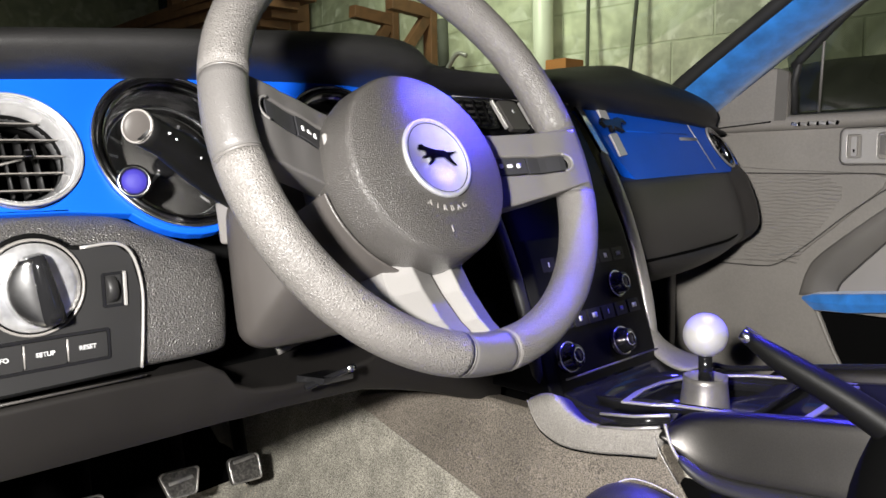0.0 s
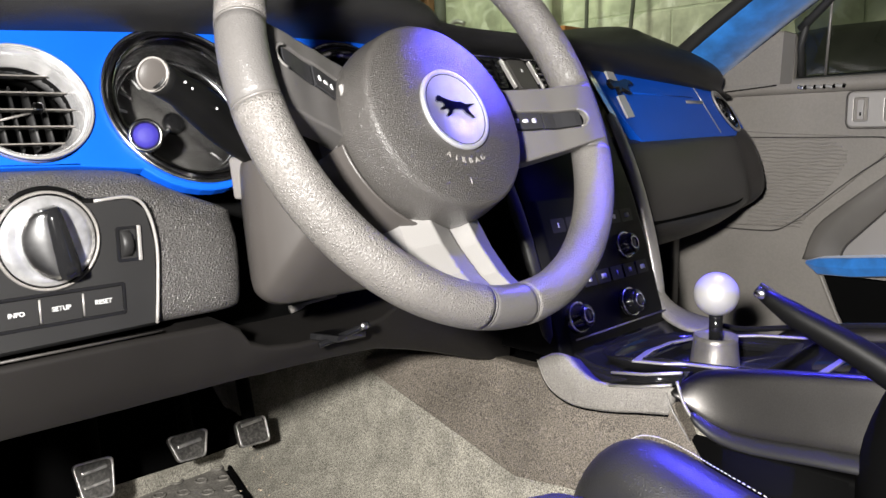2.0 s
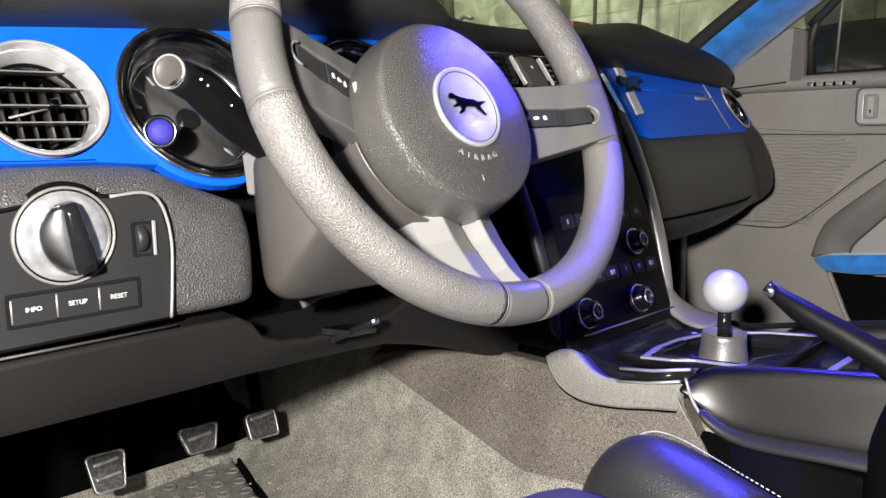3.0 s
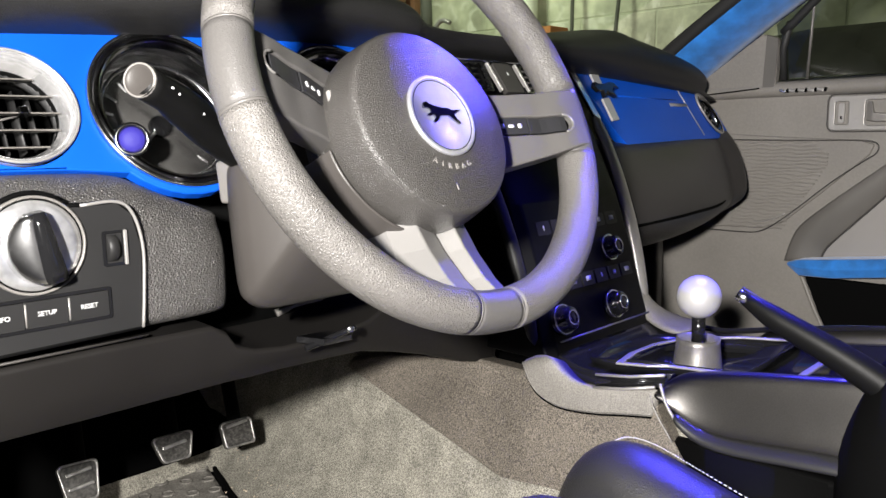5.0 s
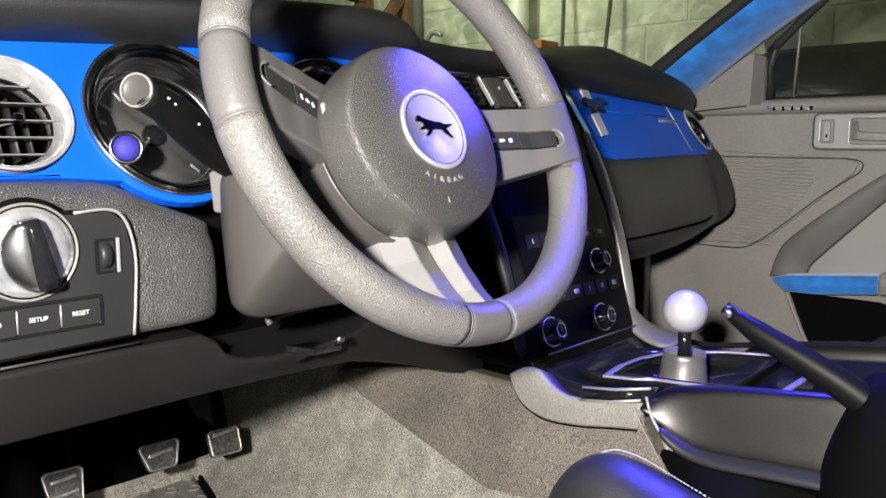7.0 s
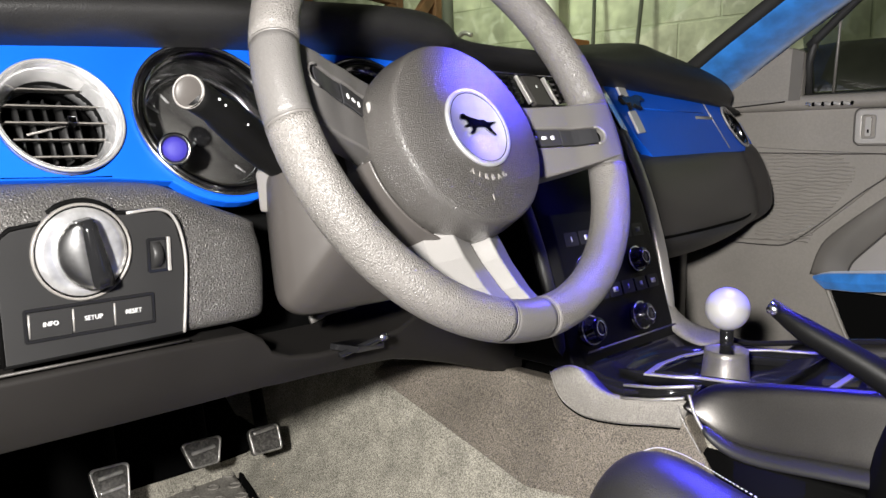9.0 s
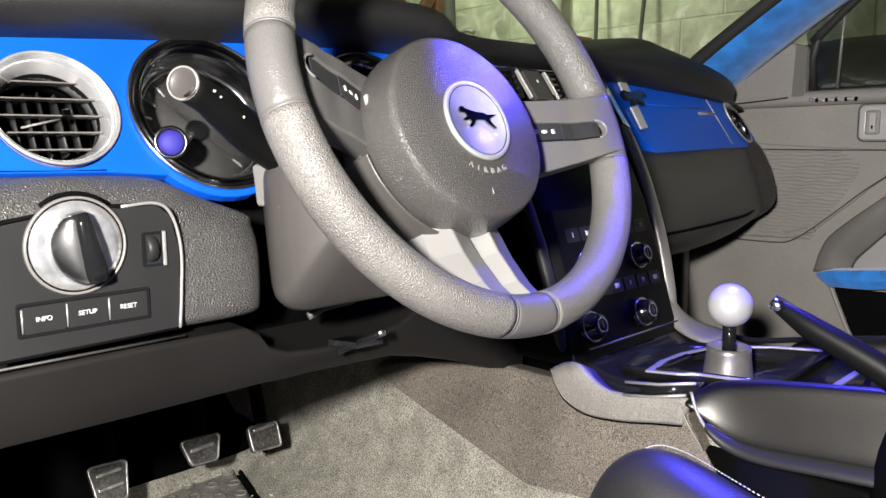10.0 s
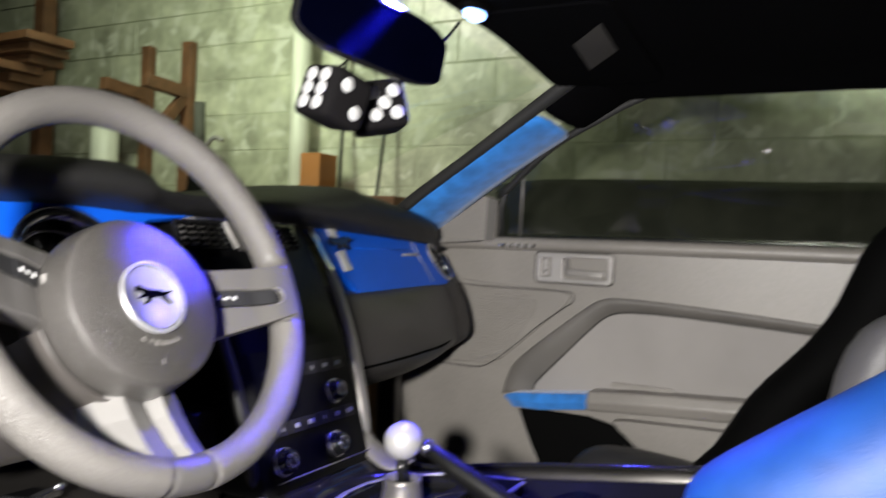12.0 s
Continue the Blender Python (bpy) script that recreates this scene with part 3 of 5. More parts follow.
DM = SM @ pose(0.042, 0.016, 0)
part("dimmer_frame", plate(rounded(0.017, 0.026, 0.002), 0.002, DM @ pose(0, 0, 0.001), [rounded(0.012, 0.022, 0.001)]), GLOSS, plate_sw, smooth=False)
part("dimmer_edge", box((0.0026, 0.026, 0.003), DM @ pose(0.0085, 0, 0.001)), SATIN, plate_sw, bevel=0.0006)
part("dimmer_wheel", revolve([(0.010, -0.004), (0.0115, -0.003), (0.0115, 0.003), (0.010, 0.004)], 28, DM @ pose(-0.001, 0, -0.006, 0, 90, 0)), PANEL, plate_sw)
BMX = SM @ pose(-0.0085, -0.0235, 0)
part("button_frame", plate(rounded(0.092, 0.024, 0.002), 0.0025, BMX @ pose(0, 0, 0.0012), [rounded(0.087, 0.019, 0.001)]), GLOSS, plate_sw, smooth=False, bevel=0.0006)
for i, word in enumerate(("INFO", "SETUP", "RESET")):
    bt = part("button", plate(rounded(0.0283, 0.0185, 0.0012), 0.004, BMX @ pose((i - 1) * 0.029, 0, 0.0018)), PANEL, plate_sw, smooth=False, bevel=0.0006)
    part("button_edge", box((0.0012, 0.016, 0.001), BMX @ pose((i - 1) * 0.029 - 0.0138, 0, 0.0018)), SATIN, bt)
    part("legend", lettering(word, 0.0046, BMX @ pose((i - 1) * 0.029, 0, 0.0022)), WHITE, bt, "white lettering")

# knee panel under the column
knee = []
for x, top, bot in ((-0.735, 0.722, 0.667), (-0.6, 0.723, 0.666), (-0.51, 0.722, 0.666), (-0.497, 0.715, 0.666), (-0.488, 0.702, 0.666), (-0.47, 0.694, 0.665), (-0.44, 0.690, 0.665), (-0.38, 0.690, 0.663), (-0.335, 0.694, 0.659), (-0.28, 0.71, 0.644), (-0.22, 0.72, 0.625), (-0.16, 0.72, 0.604), (-0.10, 0.72, 0.588)):
    s = 0.03 * max(0.0, min(1.0, (x + 0.36) / 0.14))
    knee.append([(x, y + s, z) for x, y, z in ((x, 0.34, top), (x, 0.19, top), (x, 0.169, top - 0.001), (x, 0.1665, top - 0.004), (x, 0.170, top - 0.6 * (top - bot)), (x, 0.1765, bot + 0.004), (x, 0.179, bot), (x, 0.186, bot - 0.001), (x, 0.34, bot + 0.004))])
part("knee_panel", loft(knee), KNEE, dash, "smooth charcoal knee panel", bevel=0.002)
part("panel_joint", box((0.16, 0.003, 0.0016), pose(-0.645, 0.1665, 0.7252)), VINYLD, dash)
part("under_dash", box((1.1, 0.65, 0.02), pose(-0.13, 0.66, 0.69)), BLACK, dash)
part("latch", join(box((0.05, 0.03, 0.006), pose(-0.40, 0.16, 0.690, 0, 8, 20)), tube([(-0.43, 0.15, 0.688), (-0.38, 0.14, 0.70)], 0.003)), GLOSS, dash, "black bonnet release lever", bevel=0.001)

part("latch_tip", revolve([(0.004, 0), (0.004, 0.003), (0.002, 0.004), (0, 0.004)], 14, facing((-0.388, 0.138, 0.700), (-0.5, -1, 0.3))), CHROME, dash)
part("wire_end", tube(path([(-0.425, 0.20, 0.712), (-0.405, 0.197, 0.717), (-0.375, 0.195, 0.719)], 10), [0.004] * 4 + [0.0025] * 7, 8), SATINP, dash)

# passenger-side lower dash and glovebox
gl = []
for x, dy, zt, zb in ((0.135, 0.02, 0.862, 0.680), (0.15, 0.0, 0.862, 0.680), (0.25, 0.0, 0.862, 0.679), (0.40, 0.006, 0.864, 0.682), (0.50, 0.016, 0.867, 0.690), (0.545, 0.026, 0.869, 0.697), (0.556, 0.028, 0.870, 0.700), (0.566, 0.022, 0.871, 0.703), (0.580, 0.014, 0.873, 0.708), (0.590, 0.016, 0.876, 0.714), (0.622, 0.045, 0.888, 0.738), (0.638, 0.085, 0.90, 0.78)):
    k = zt - zb
    gl.append([(x, 0.34, zt + 0.01), (x, 0.214 + dy, zt - 0.004), (x, 0.198 + dy, zt - 0.012), (x, 0.178 + dy, zt - 0.3 * k), (x, 0.165 + dy, zt - 0.55 * k), (x, 0.163 + dy, zt - 0.72 * k), (x, 0.18 + dy, zb + 0.03), (x, 0.22 + dy, zb + 0.006), (x, 0.27 + dy, zb), (x, 0.40, zb + 0.01)])
part("glovebox_door", loft(gl), SMOOTH, dash, "dark charcoal curved glovebox front", subsurf=2)
part("glovebox_joint", tube(path([(0.16, 0.166, 0.738), (0.35, 0.168, 0.742), (0.50, 0.184, 0.75), (0.60, 0.225, 0.79)], 20), 0.0025, 8), BLACK, dash)

# badge on the passenger fascia
for y0, y1 in ((0.038, 0.011), (-0.010, -0.047)):
    ym = (y0 + y1) / 2
    part("badge_bar", box((0.022, abs(y0 - y1), 0.004), GM @ pose(0.0445 - 0.115 * ym, ym, 0.003, 0, 0, 6.5)), BALL, dash, "bright silver badge bar", bevel=0.0010)
bad = [(-0.030, 0.004), (-0.024, 0.012), (-0.014, 0.009), (0.002, 0.009), (0.020, 0.013), (0.034, 0.011), (0.042, 0.004), (0.028, 0.005), (0.020, -0.003), (0.026, -0.012), (0.016, -0.009), (0.002, -0.004), (-0.010, -0.013), (-0.008, -0.003), (-0.022, -0.004)]
part("badge_shape", plate(bad, 0.007, GM @ pose(0.043, 0.001, 0.012)), GLOSS, dash, "black badge shape", smooth=False, bevel=0.0015)
part("fascia_joint", tube([GM @ Vector((0.312, 0.032, 0.0004)), GM @ Vector((0.349, -0.074, 0.0004))], 0.0011, 8), SATIN, dash)
part("fascia_joint", tube([GM @ Vector((0.285, 0.033, 0.0004)), GM @ Vector((0.312, 0.032, 0.0004))], 0.0011, 8), SATIN, dash)
part("fascia_script", box((0.066, 0.0055, 0.0012), GM @ pose(0.297, -0.0155, 0.0008)), SATIN, dash, "small silver script bar")
part("fascia_crease", tube([GM @ Vector((0.095, -0.003, -0.0004)), GM @ Vector((0.30, -0.006, -0.0004))], 0.0012, 8), BLUE, dash)
part("fascia_strip", box((0.015, 0.105, 0.005), GM @ pose(-0.013, 0.004, 0.003, 0, 0, 14)), CHROME, dash, "wide chrome strip", bevel=0.0015)

# centre stack
stack = part("centre_console_face", loft([[(-0.118, y, z), (-0.105, y - 0.01, z), (0.105, y - 0.01, z), (0.118, y, z), (0.118, 0.32, z), (-0.118, 0.32, z)] for y, z in ((0.268, 0.968), (0.245, 0.93), (0.21, 0.87), (0.172, 0.79), (0.147, 0.72), (0.130, 0.66), (0.114, 0.612))]), STACK, dash, "black centre stack", bevel=0.003)
# Both trims are silver; the left one is coloured dark for shade.
for s, tm in ((-1, PANEL), (1, SATIN)):
    part("stack_trim", loft([[(s * (0.126 + w + a * (0.012 if s < 0 else 0.0155)), y + b * 0.010, z) for a, b in ((-1, 0.6), (-0.7, -0.6), (0, -1), (0.7, -0.6), (1, 0.6))] for z, y, w in ((0.90, 0.226, 0.016), (0.86, 0.203, 0.014), (0.82, 0.182, 0.011), (0.75, 0.154, 0.006), (0.69, 0.138, 0.003), (0.626, 0.126, 0.0))]), tm, dash, "satin silver stack edge trim" if s > 0 else "stack edge trim darkened for the shaded left side", subsurf=1)
foot = [[(x0, y, z), (x0 + 0.004, y - 0.004, z + 0.002), (x1 - 0.004, y - 0.003, z + 0.003), (x1, y, z), (x1, y + 0.012, z - 0.008), (x0, y + 0.012, z - 0.008)] for x0, x1, y, z in ((0.111, 0.137, 0.134, 0.662), (0.108, 0.138, 0.126, 0.645), (0.102, 0.142, 0.112, 0.632), (0.092, 0.146, 0.092, 0.624), (0.080, 0.148, 0.066, 0.620), (0.072, 0.148, 0.04, 0.619))]
part("trim_foot", loft(foot), TRIM, dash, "flared satin foot of the stack trim", subsurf=1)
STM = facing((0, 0.1265, 0.69), (0, -1, 0.35))
for x, h, r in ((-0.086, -0.036, 0.015), (0.026, -0.036, 0.015), (-0.066, 0.036, 0.014), (0.050, 0.036, 0.014)):
    kn = part("control_knob", revolve([(r + 0.003, -0.012), (r + 0.003, 0.002), (r, 0.003), (r * 0.95, 0.014), (r * 0.8, 0.016), (0, 0.016)], 36, STM @ pose(x, h, 0)), GLOSS, dash, "gloss black control knob with chrome ring")
    part("knob_ring", revolve([(r + 0.0035, 0.001), (r + 0.0035, 0.004), (r + 0.001, 0.004), (r + 0.001, 0.001)], 36, STM @ pose(x, h, 0), ring=True), CHROME, kn)
    part("knob_ring", revolve([(r * 0.62, 0.016), (r * 0.62, 0.017), (r * 0.5, 0.017), (r * 0.5, 0.016)], 28, STM @ pose(x, h, 0), ring=True), CHROME, kn)
for j, h in enumerate((0.004, 0.075, 0.097)):
    for i in range(6):
        bt = part("stack_button", plate(rounded(0.026, 0.017, 0.002), 0.008, STM @ pose(-0.075 + i * 0.03, h, 0.002 - 0.002 * j)), PANEL, dash, smooth=False, bevel=0.001)
        part("legend", box((0.002 + 0.004 * (i % 3), 0.006, 0.0005), STM @ pose(-0.075 + i * 0.03, h, 0.0024 - 0.002 * j)), WHITE, bt)
part("stack_shelf_line", box((0.2, 0.002, 0.003), STM @ pose(0, -0.060, 0.001)), SATINP, dash)
# central vents
CVM = facing((-0.049, 0.236, 0.948), (0, -1, 0.5)) @ pose(0, -0.0095, 0)
for x0 in (-0.118, 0.03):
    cv = part("centre_vent", plate(rounded(0.085, 0.040, 0.004), 0.006, CVM @ pose(x0 + 0.04, 0, 0.006), [rounded(0.075, 0.033, 0.003)]), GLOSS, dash, "rectangular centre air vent", smooth=False)
    for i in range(4):
        part("slat", box((0.075, 0.0025, 0.010), CVM @ pose(x0 + 0.04, -0.012 + i * 0.008, 0.002, 20)), SMOOTH, cv)
    for i in range(4):
        part("vane", box((0.0025, 0.033, 0.006), CVM @ pose(x0 + 0.012 + i * 0.018, 0, 0.006)), BLACK, cv)
for dx in (-0.028, 0.026):
    part("vent_strip", box((0.0032, 0.040, 0.006), CVM @ pose(dx, 0.0, 0.006, 0, 0, 15)), SATIN, dash, bevel=0.001)
part("vent_top_line", box((0.23, 0.0016, 0.003), CVM @ pose(0.012, 0.0215, 0.007)), CHROME, dash, "thin chrome line over the vents")
part("hazard_switch", plate([(x - 0.27 * y, y) for x, y in rounded(0.034, 0.040, 0.003)], 0.008, CVM @ pose(-0.002, -0.001, 0.008)), VINYLD, dash, smooth=False, bevel=0.001)
part("hazard_mark", box((0.003, 0.004, 0.0006), CVM @ pose(-0.002, 0.004, 0.009)), WHITE, dash)

# ---- steering column and wheel ----
col = thing("steering_column", (-0.403, 0.2, 0.70), "charcoal plastic steering column shroud with a stalk", "steering column")
rings = []
for y, z0, z1, w in ((0.21, 0.748, 0.85, 0.056), (0.15, 0.739, 0.858, 0.090), (0.116, 0.736, 0.866, 0.109), (0.104, 0.745, 0.870, 0.102), (0.082, 0.785, 0.886, 0.084), (0.064, 0.820, 0.905, 0.066), (0.045, 0.845, 0.918, 0.055)):
    rings.append([(-0.405 + x, y + 0.25 * max(0, z - (z0 + z1) / 2), z) for x, z in [(px * w, (z0 + z1) / 2 + pz * (z1 - z0) / 2) for px, pz in rounded(2, 2, 0.3, 5)]])
part("shroud", loft(rings), SMOOTHL, col, subsurf=1)
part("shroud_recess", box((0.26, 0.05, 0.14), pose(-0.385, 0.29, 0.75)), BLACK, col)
stalk_pts = path([(-0.47, 0.14, 0.855), (-0.525, 0.118, 0.878), (-0.566, 0.096, 0.899), (-0.5957, 0.0837, 0.912)], 12)
part("stalk", tube(stalk_pts, [0.0178 - 0.0006 * i if i < 9 else 0.0112 for i in range(13)], 20), LEVER, col, "black indicator stalk")
sm = facing((-0.5969, 0.0832, 0.9123), (-0.80, -0.55, 0.12)) @ Matrix.Scale(0.86, 4)
part("stalk_end", revolve([(0.0128, -0.003), (0.0128, 0.001), (0.0112, 0.002), (0.0098, 0.001), (0.0, 0.0015)], 32, sm), SMOOTHL, col, "grey stalk end cap")
for k, (du, dv) in enumerate(((0.016, 0.004), (0.024, 0.001), (0.052, -0.008))):
    part("stalk_mark", box((0.0012 if k else 0.0022, 0.0014, 0.0006), facing(Vector((-0.590, 0.0745, 0.9115)) + Vector((0.75, 0.26, -0.32)) * du + Vector((0, 0, 0.4)) * dv, (-0.45, -1, 0.35))), WHITE, col)
part("stalk_ring", revolve([(0.0132, -0.002), (0.0132, 0.0016), (0.0118, 0.0026), (0.0116, 0.0)], 32, sm, ring=True), SATINP, col)
part("stalk", tube(path([(-0.33, 0.12, 0.875), (-0.29, 0.11, 0.88), (-0.26, 0.105, 0.882)], 8), 0.012, 16), PANEL, col)
part("key_barrel", revolve([(0.016, 0), (0.016, 0.012), (0.012, 0.014), (0, 0.014)], 28, facing((-0.30, 0.10, 0.80), (0.3, -1, 0.1))), CHROME, col)
part("shroud_trim", box((0.010, 0.018, 0.034), pose(-0.500, 0.145, 0.840, 0, -6, 10)), SATINP, col, bevel=0.003)

wheel = thing("steering_wheel", (-0.403, 0.05, 0.90), "grey leather-wrapped three-spoke steering wheel with round centre pad", "steering wheel")
tilt, turn = radians(25.5), radians(6.5)
v0 = Vector((0, math.sin(tilt), math.cos(tilt)))
nn = Vector((0, -math.cos(tilt), math.sin(tilt)))
u0 = Vector((1, 0, 0))
WM = basis((-0.403, 0.014, 0.913), u0 * math.cos(turn) - v0 * math.sin(turn), u0 * math.sin(turn) + v0 * math.cos(turn), nn)


def arc(a0, a1, R, r, n, flat=1.12):
    rings = []
    for i in range(n + 1):
        a = radians(a0 + (a1 - a0) * i / n)
        d = Vector((math.cos(a), math.sin(a), 0))
        rings.append([d * (R + r * math.cos(t)) + Vector((0.0085, -0.0065, r * flat * math.sin(t) - 0.012)) for t in (2 * math.pi * k / 20 for k in range(20))])
    bm = loft(rings)
    bm.transform(WM)
    return bm


SEAMS = ((9, 171), (190, 262.3), (276.5, 348))
for a0, a1 in SEAMS:
    part("grip", arc(a0 + 0.4, a1 - 0.4, 0.1690, 0.0160, 48), RIML, wheel, "grained grey leather rim section")
for a0, a1 in ((-12, 9), (171, 190), (262.3, 276.5)):
    part("rim_cover", arc(a0, a1, 0.1690, 0.0157, 10), RIMC, wheel, "smooth grey rim cover")
for a in (9, 171, 190, 262.3, 276.5, 348):
    part("rim_seam", arc(a - 0.25, a + 0.25, 0.1690, 0.01595, 2), SEAM, wheel)


def bend(knots, u):
    """The height of a dished spoke at the distance u from the hub, through smooth knots."""
    for (a, p), (b, q) in zip(knots, knots[1:]):
        if u <= b:
            f = max(0.0, (u - a) / (b - a))
            return p + (q - p) * f * f * (3 - 2 * f) * 0.35 + (q - p) * f * 0.65
    return knots[-1][1]


def side_spoke(s, knots, inner, outer, slot, thick):
    """A dished plate from hub to rim with a round-ended slot; inner, outer: (u, top, bottom); slot: two (u, middle, half height)."""
    n = 12

    def lerp(a, b, f):
        return a + (b - a) * f

    def dished(bm, lift):
        for v in bm.verts:
            v.co.z += bend(knots, abs(v.co.x)) + lift
        bm.transform(WM)
        return bm

    top = [(lerp(inner[0], outer[0], k / n), lerp(inner[1], outer[1], k / n)) for k in range(n + 1)]
    low = [(lerp(inner[0], outer[0], k / n), lerp(inner[2], outer[2], k / n)) for k in range(n + 1)]
    shape = [(s * u, v) for u, v in top + low[::-1]]
    (ua, va, ha), (ub, vb, hb) = slot

    def race(grow):
        up = [(lerp(ua, ub, k / n), lerp(va + ha + grow, vb + hb + grow, k / n)) for k in range(n + 1)]
        dn = [(lerp(ua, ub, k / n), lerp(va - ha - grow, vb - hb - grow, k / n)) for k in range(n + 1)]
        cap = [(ub + (hb + grow) * math.sin(radians(a)), vb + (hb + grow) * math.cos(radians(a))) for a in range(20, 180, 20)]
        return [(s * u, v) for u, v in up + cap + dn[::-1]]
    sp = part("spoke", dished(plate(shape, thick, Matrix(), [race(0.0)]), 0.0), WHEELP, wheel, "smooth grey spoke with a round-ended switch slot", bevel=0.0022)
    part("slot_floor", dished(plate(race(0.001), 0.010, Matrix()), -0.0055), BLACK, sp, smooth=False)
    for f0, f1, mat_, lift, marks in ((0.03, 0.09, GLOSS, -0.001, 0), (0.11, 0.20, BUTTON, -0.0006, 0), (0.22, 0.60, BUTTON, -0.0004, 3), (0.62, 1.03, BUTTON, -0.0012, 0)):
        m_ = 6
        us = [lerp(f0, f1, k / m_) for k in range(m_ + 1)]
        key = [(lerp(ua, ub, f), lerp(va + 0.88 * ha, vb + 0.88 * hb, f)) for f in us] + [(lerp(ua, ub, f), lerp(va - 0.88 * ha, vb - 0.88 * hb, f)) for f in us[::-1]]
        sb = part("spoke_button", dished(plate([(s * u, v) for u, v in key], 0.005, Matrix()), lift), mat_, sp, smooth=False, bevel=0.0007)
        for k in range(marks):
            f = lerp(f0, f1, 0.24 + 0.26 * k)
            u, v = lerp(ua, ub, f), lerp(va, vb, f)
            mark = plate(rounded(0.0050 if k == 1 else 0.0034, 0.0030 if k == 1 else 0.0042, 0.0012, 3, s * u, v), 0.0010, Matrix())
            part("legend", dished(mark, lift + 0.0005), WHITE, sb)
    part("slot_rim", tube([WM @ Vector((s * (ub + (hb + 0.0004) * math.sin(radians(a))), vb + (hb + 0.0004) * math.cos(radians(a)), bend(knots, ub + hb * math.sin(radians(a))) - 0.0004)) for a in range(0, 181, 15)], 0.0011, 8), SPOKE, sp)
    return sp


side_spoke(1, ((0.045, -0.040), (0.075, -0.036), (0.10, -0.026), (0.135, -0.012), (0.155, 0.0005), (0.168, 0.0062), (0.190, 0.0068)), (0.050, 0.021, -0.058), (0.178, 0.0165, -0.036), ((0.078, -0.0095, 0.0095), (0.155, -0.0150, 0.0078)), 0.020)
side_spoke(-1, ((0.03, -0.056), (0.045, -0.050), (0.065, -0.0415), (0.10, -0.0265), (0.13, -0.0135), (0.148, -0.008), (0.170, -0.006)), (0.035, 0.0272, -0.040), (0.163, 0.0250, -0.0325), ((0.056, -0.0008, 0.0102), (0.127, 0.0048, 0.0080)), 0.022)
part("pad_clip", box((0.0055, 0.017, 0.004), WM @ pose(-0.0735, -0.0085, -0.0305, 0, 12, 0)), SATIN, wheel, "bright clip beside the pad", bevel=0.0012)


def lower_bar(name, top, bottom):
    """One bar of the lower spoke: (u, depth) outlines at the hub and at the rim."""
    rings = []
    for f, v, n in ((0.0, -0.078, -0.040), (0.15, -0.09, -0.0365), (0.5, -0.122, -0.0275), (0.78, -0.148, -0.0165), (0.92, -0.160, -0.0085), (1.0, -0.168, -0.0035)):
        rings.append([(a[0] + (b[0] - a[0]) * f, v, n + a[1] + (b[1] - a[1]) * f) for a, b in zip(top, bottom)])
    bm = loft(rings)
    bm.transform(WM)
    return part(name, bm, SPOKE, wheel, "smooth silver-grey lower spoke bar", smooth=False, bevel=0.0016)


lower_bar("lower_spoke", ((-0.043, -0.034), (-0.037, -0.011), (-0.0225, 0.003), (0.0015, -0.008), (0.0035, -0.015), (0.0035, -0.034)), ((-0.050, -0.026), (-0.045, -0.014), (-0.0205, 0.003), (0.0065, -0.005), (0.0085, -0.009), (0.0085, -0.026)))
lower_bar("lower_spoke", ((0.0045, -0.034), (0.0045, -0.015), (0.0155, 0.003), (0.0425, -0.010), (0.046, -0.016), (0.046, -0.034)), ((0.0095, -0.026), (0.0095, -0.009), (0.0165, 0.002), (0.0390, -0.007), (0.044, -0.012), (0.044, -0.026)))

PM = WM @ pose(0, -0.027, 0)
pad = part("centre_pad", revolve([(0.066, -0.062), (0.0735, -0.054), (0.0778, -0.042), (0.0787, -0.034), (0.0783, -0.028), (0.0768, -0.0180), (0.0757, -0.0110), (0.0748, -0.0080), (0.0732, -0.0058), (0.0710, -0.0046), (0.050, -0.0014), (0.034, 0.0004), (0.0, 0.0016)], 80, PM), WPAD, wheel, "grained grey airbag pad")
skirt = []
for a in range(192, 262, 5):
    c, d = math.cos(radians(a)), math.sin(radians(a))
    skirt.append([(r * c, r * d, h) for r, h in ((0.0800, -0.0375), (0.0812, -0.0362), (0.0826, -0.0372), (0.0855, -0.052), (0.0875, -0.072), (0.078, -0.072))])
bm = loft(skirt)
bm.transform(PM)
part("hub_skirt", bm, SMOOTHL, wheel, "smooth grey hub skirt below the pad", bevel=0.0008)
part("pad_base", revolve([(0.05, -0.085), (0.074, -0.072), (0.0745, -0.058), (0.0745, -0.052), (0.06, -0.048)], 48, PM), SMOOTH, wheel)
part("pad_edge", box((0.002, 0.013, 0.005), PM @ pose(-0.0765, 0.012, -0.050)), SATINP, wheel, bevel=0.001)
em = part("emblem", revolve([(0.0325, 0.000), (0.0325, 0.0025), (0.031, 0.0035), (0.029, 0.0030), (0.0285, 0.0022), (0.0, 0.0022)], 56, PM), BRUSHED, wheel, "round brushed chrome badge")
part("emblem_groove", revolve([(0.0292, 0.0022), (0.0292, 0.0027), (0.0282, 0.0027), (0.0282, 0.0022)], 56, PM, ring=True), BLACK, em)
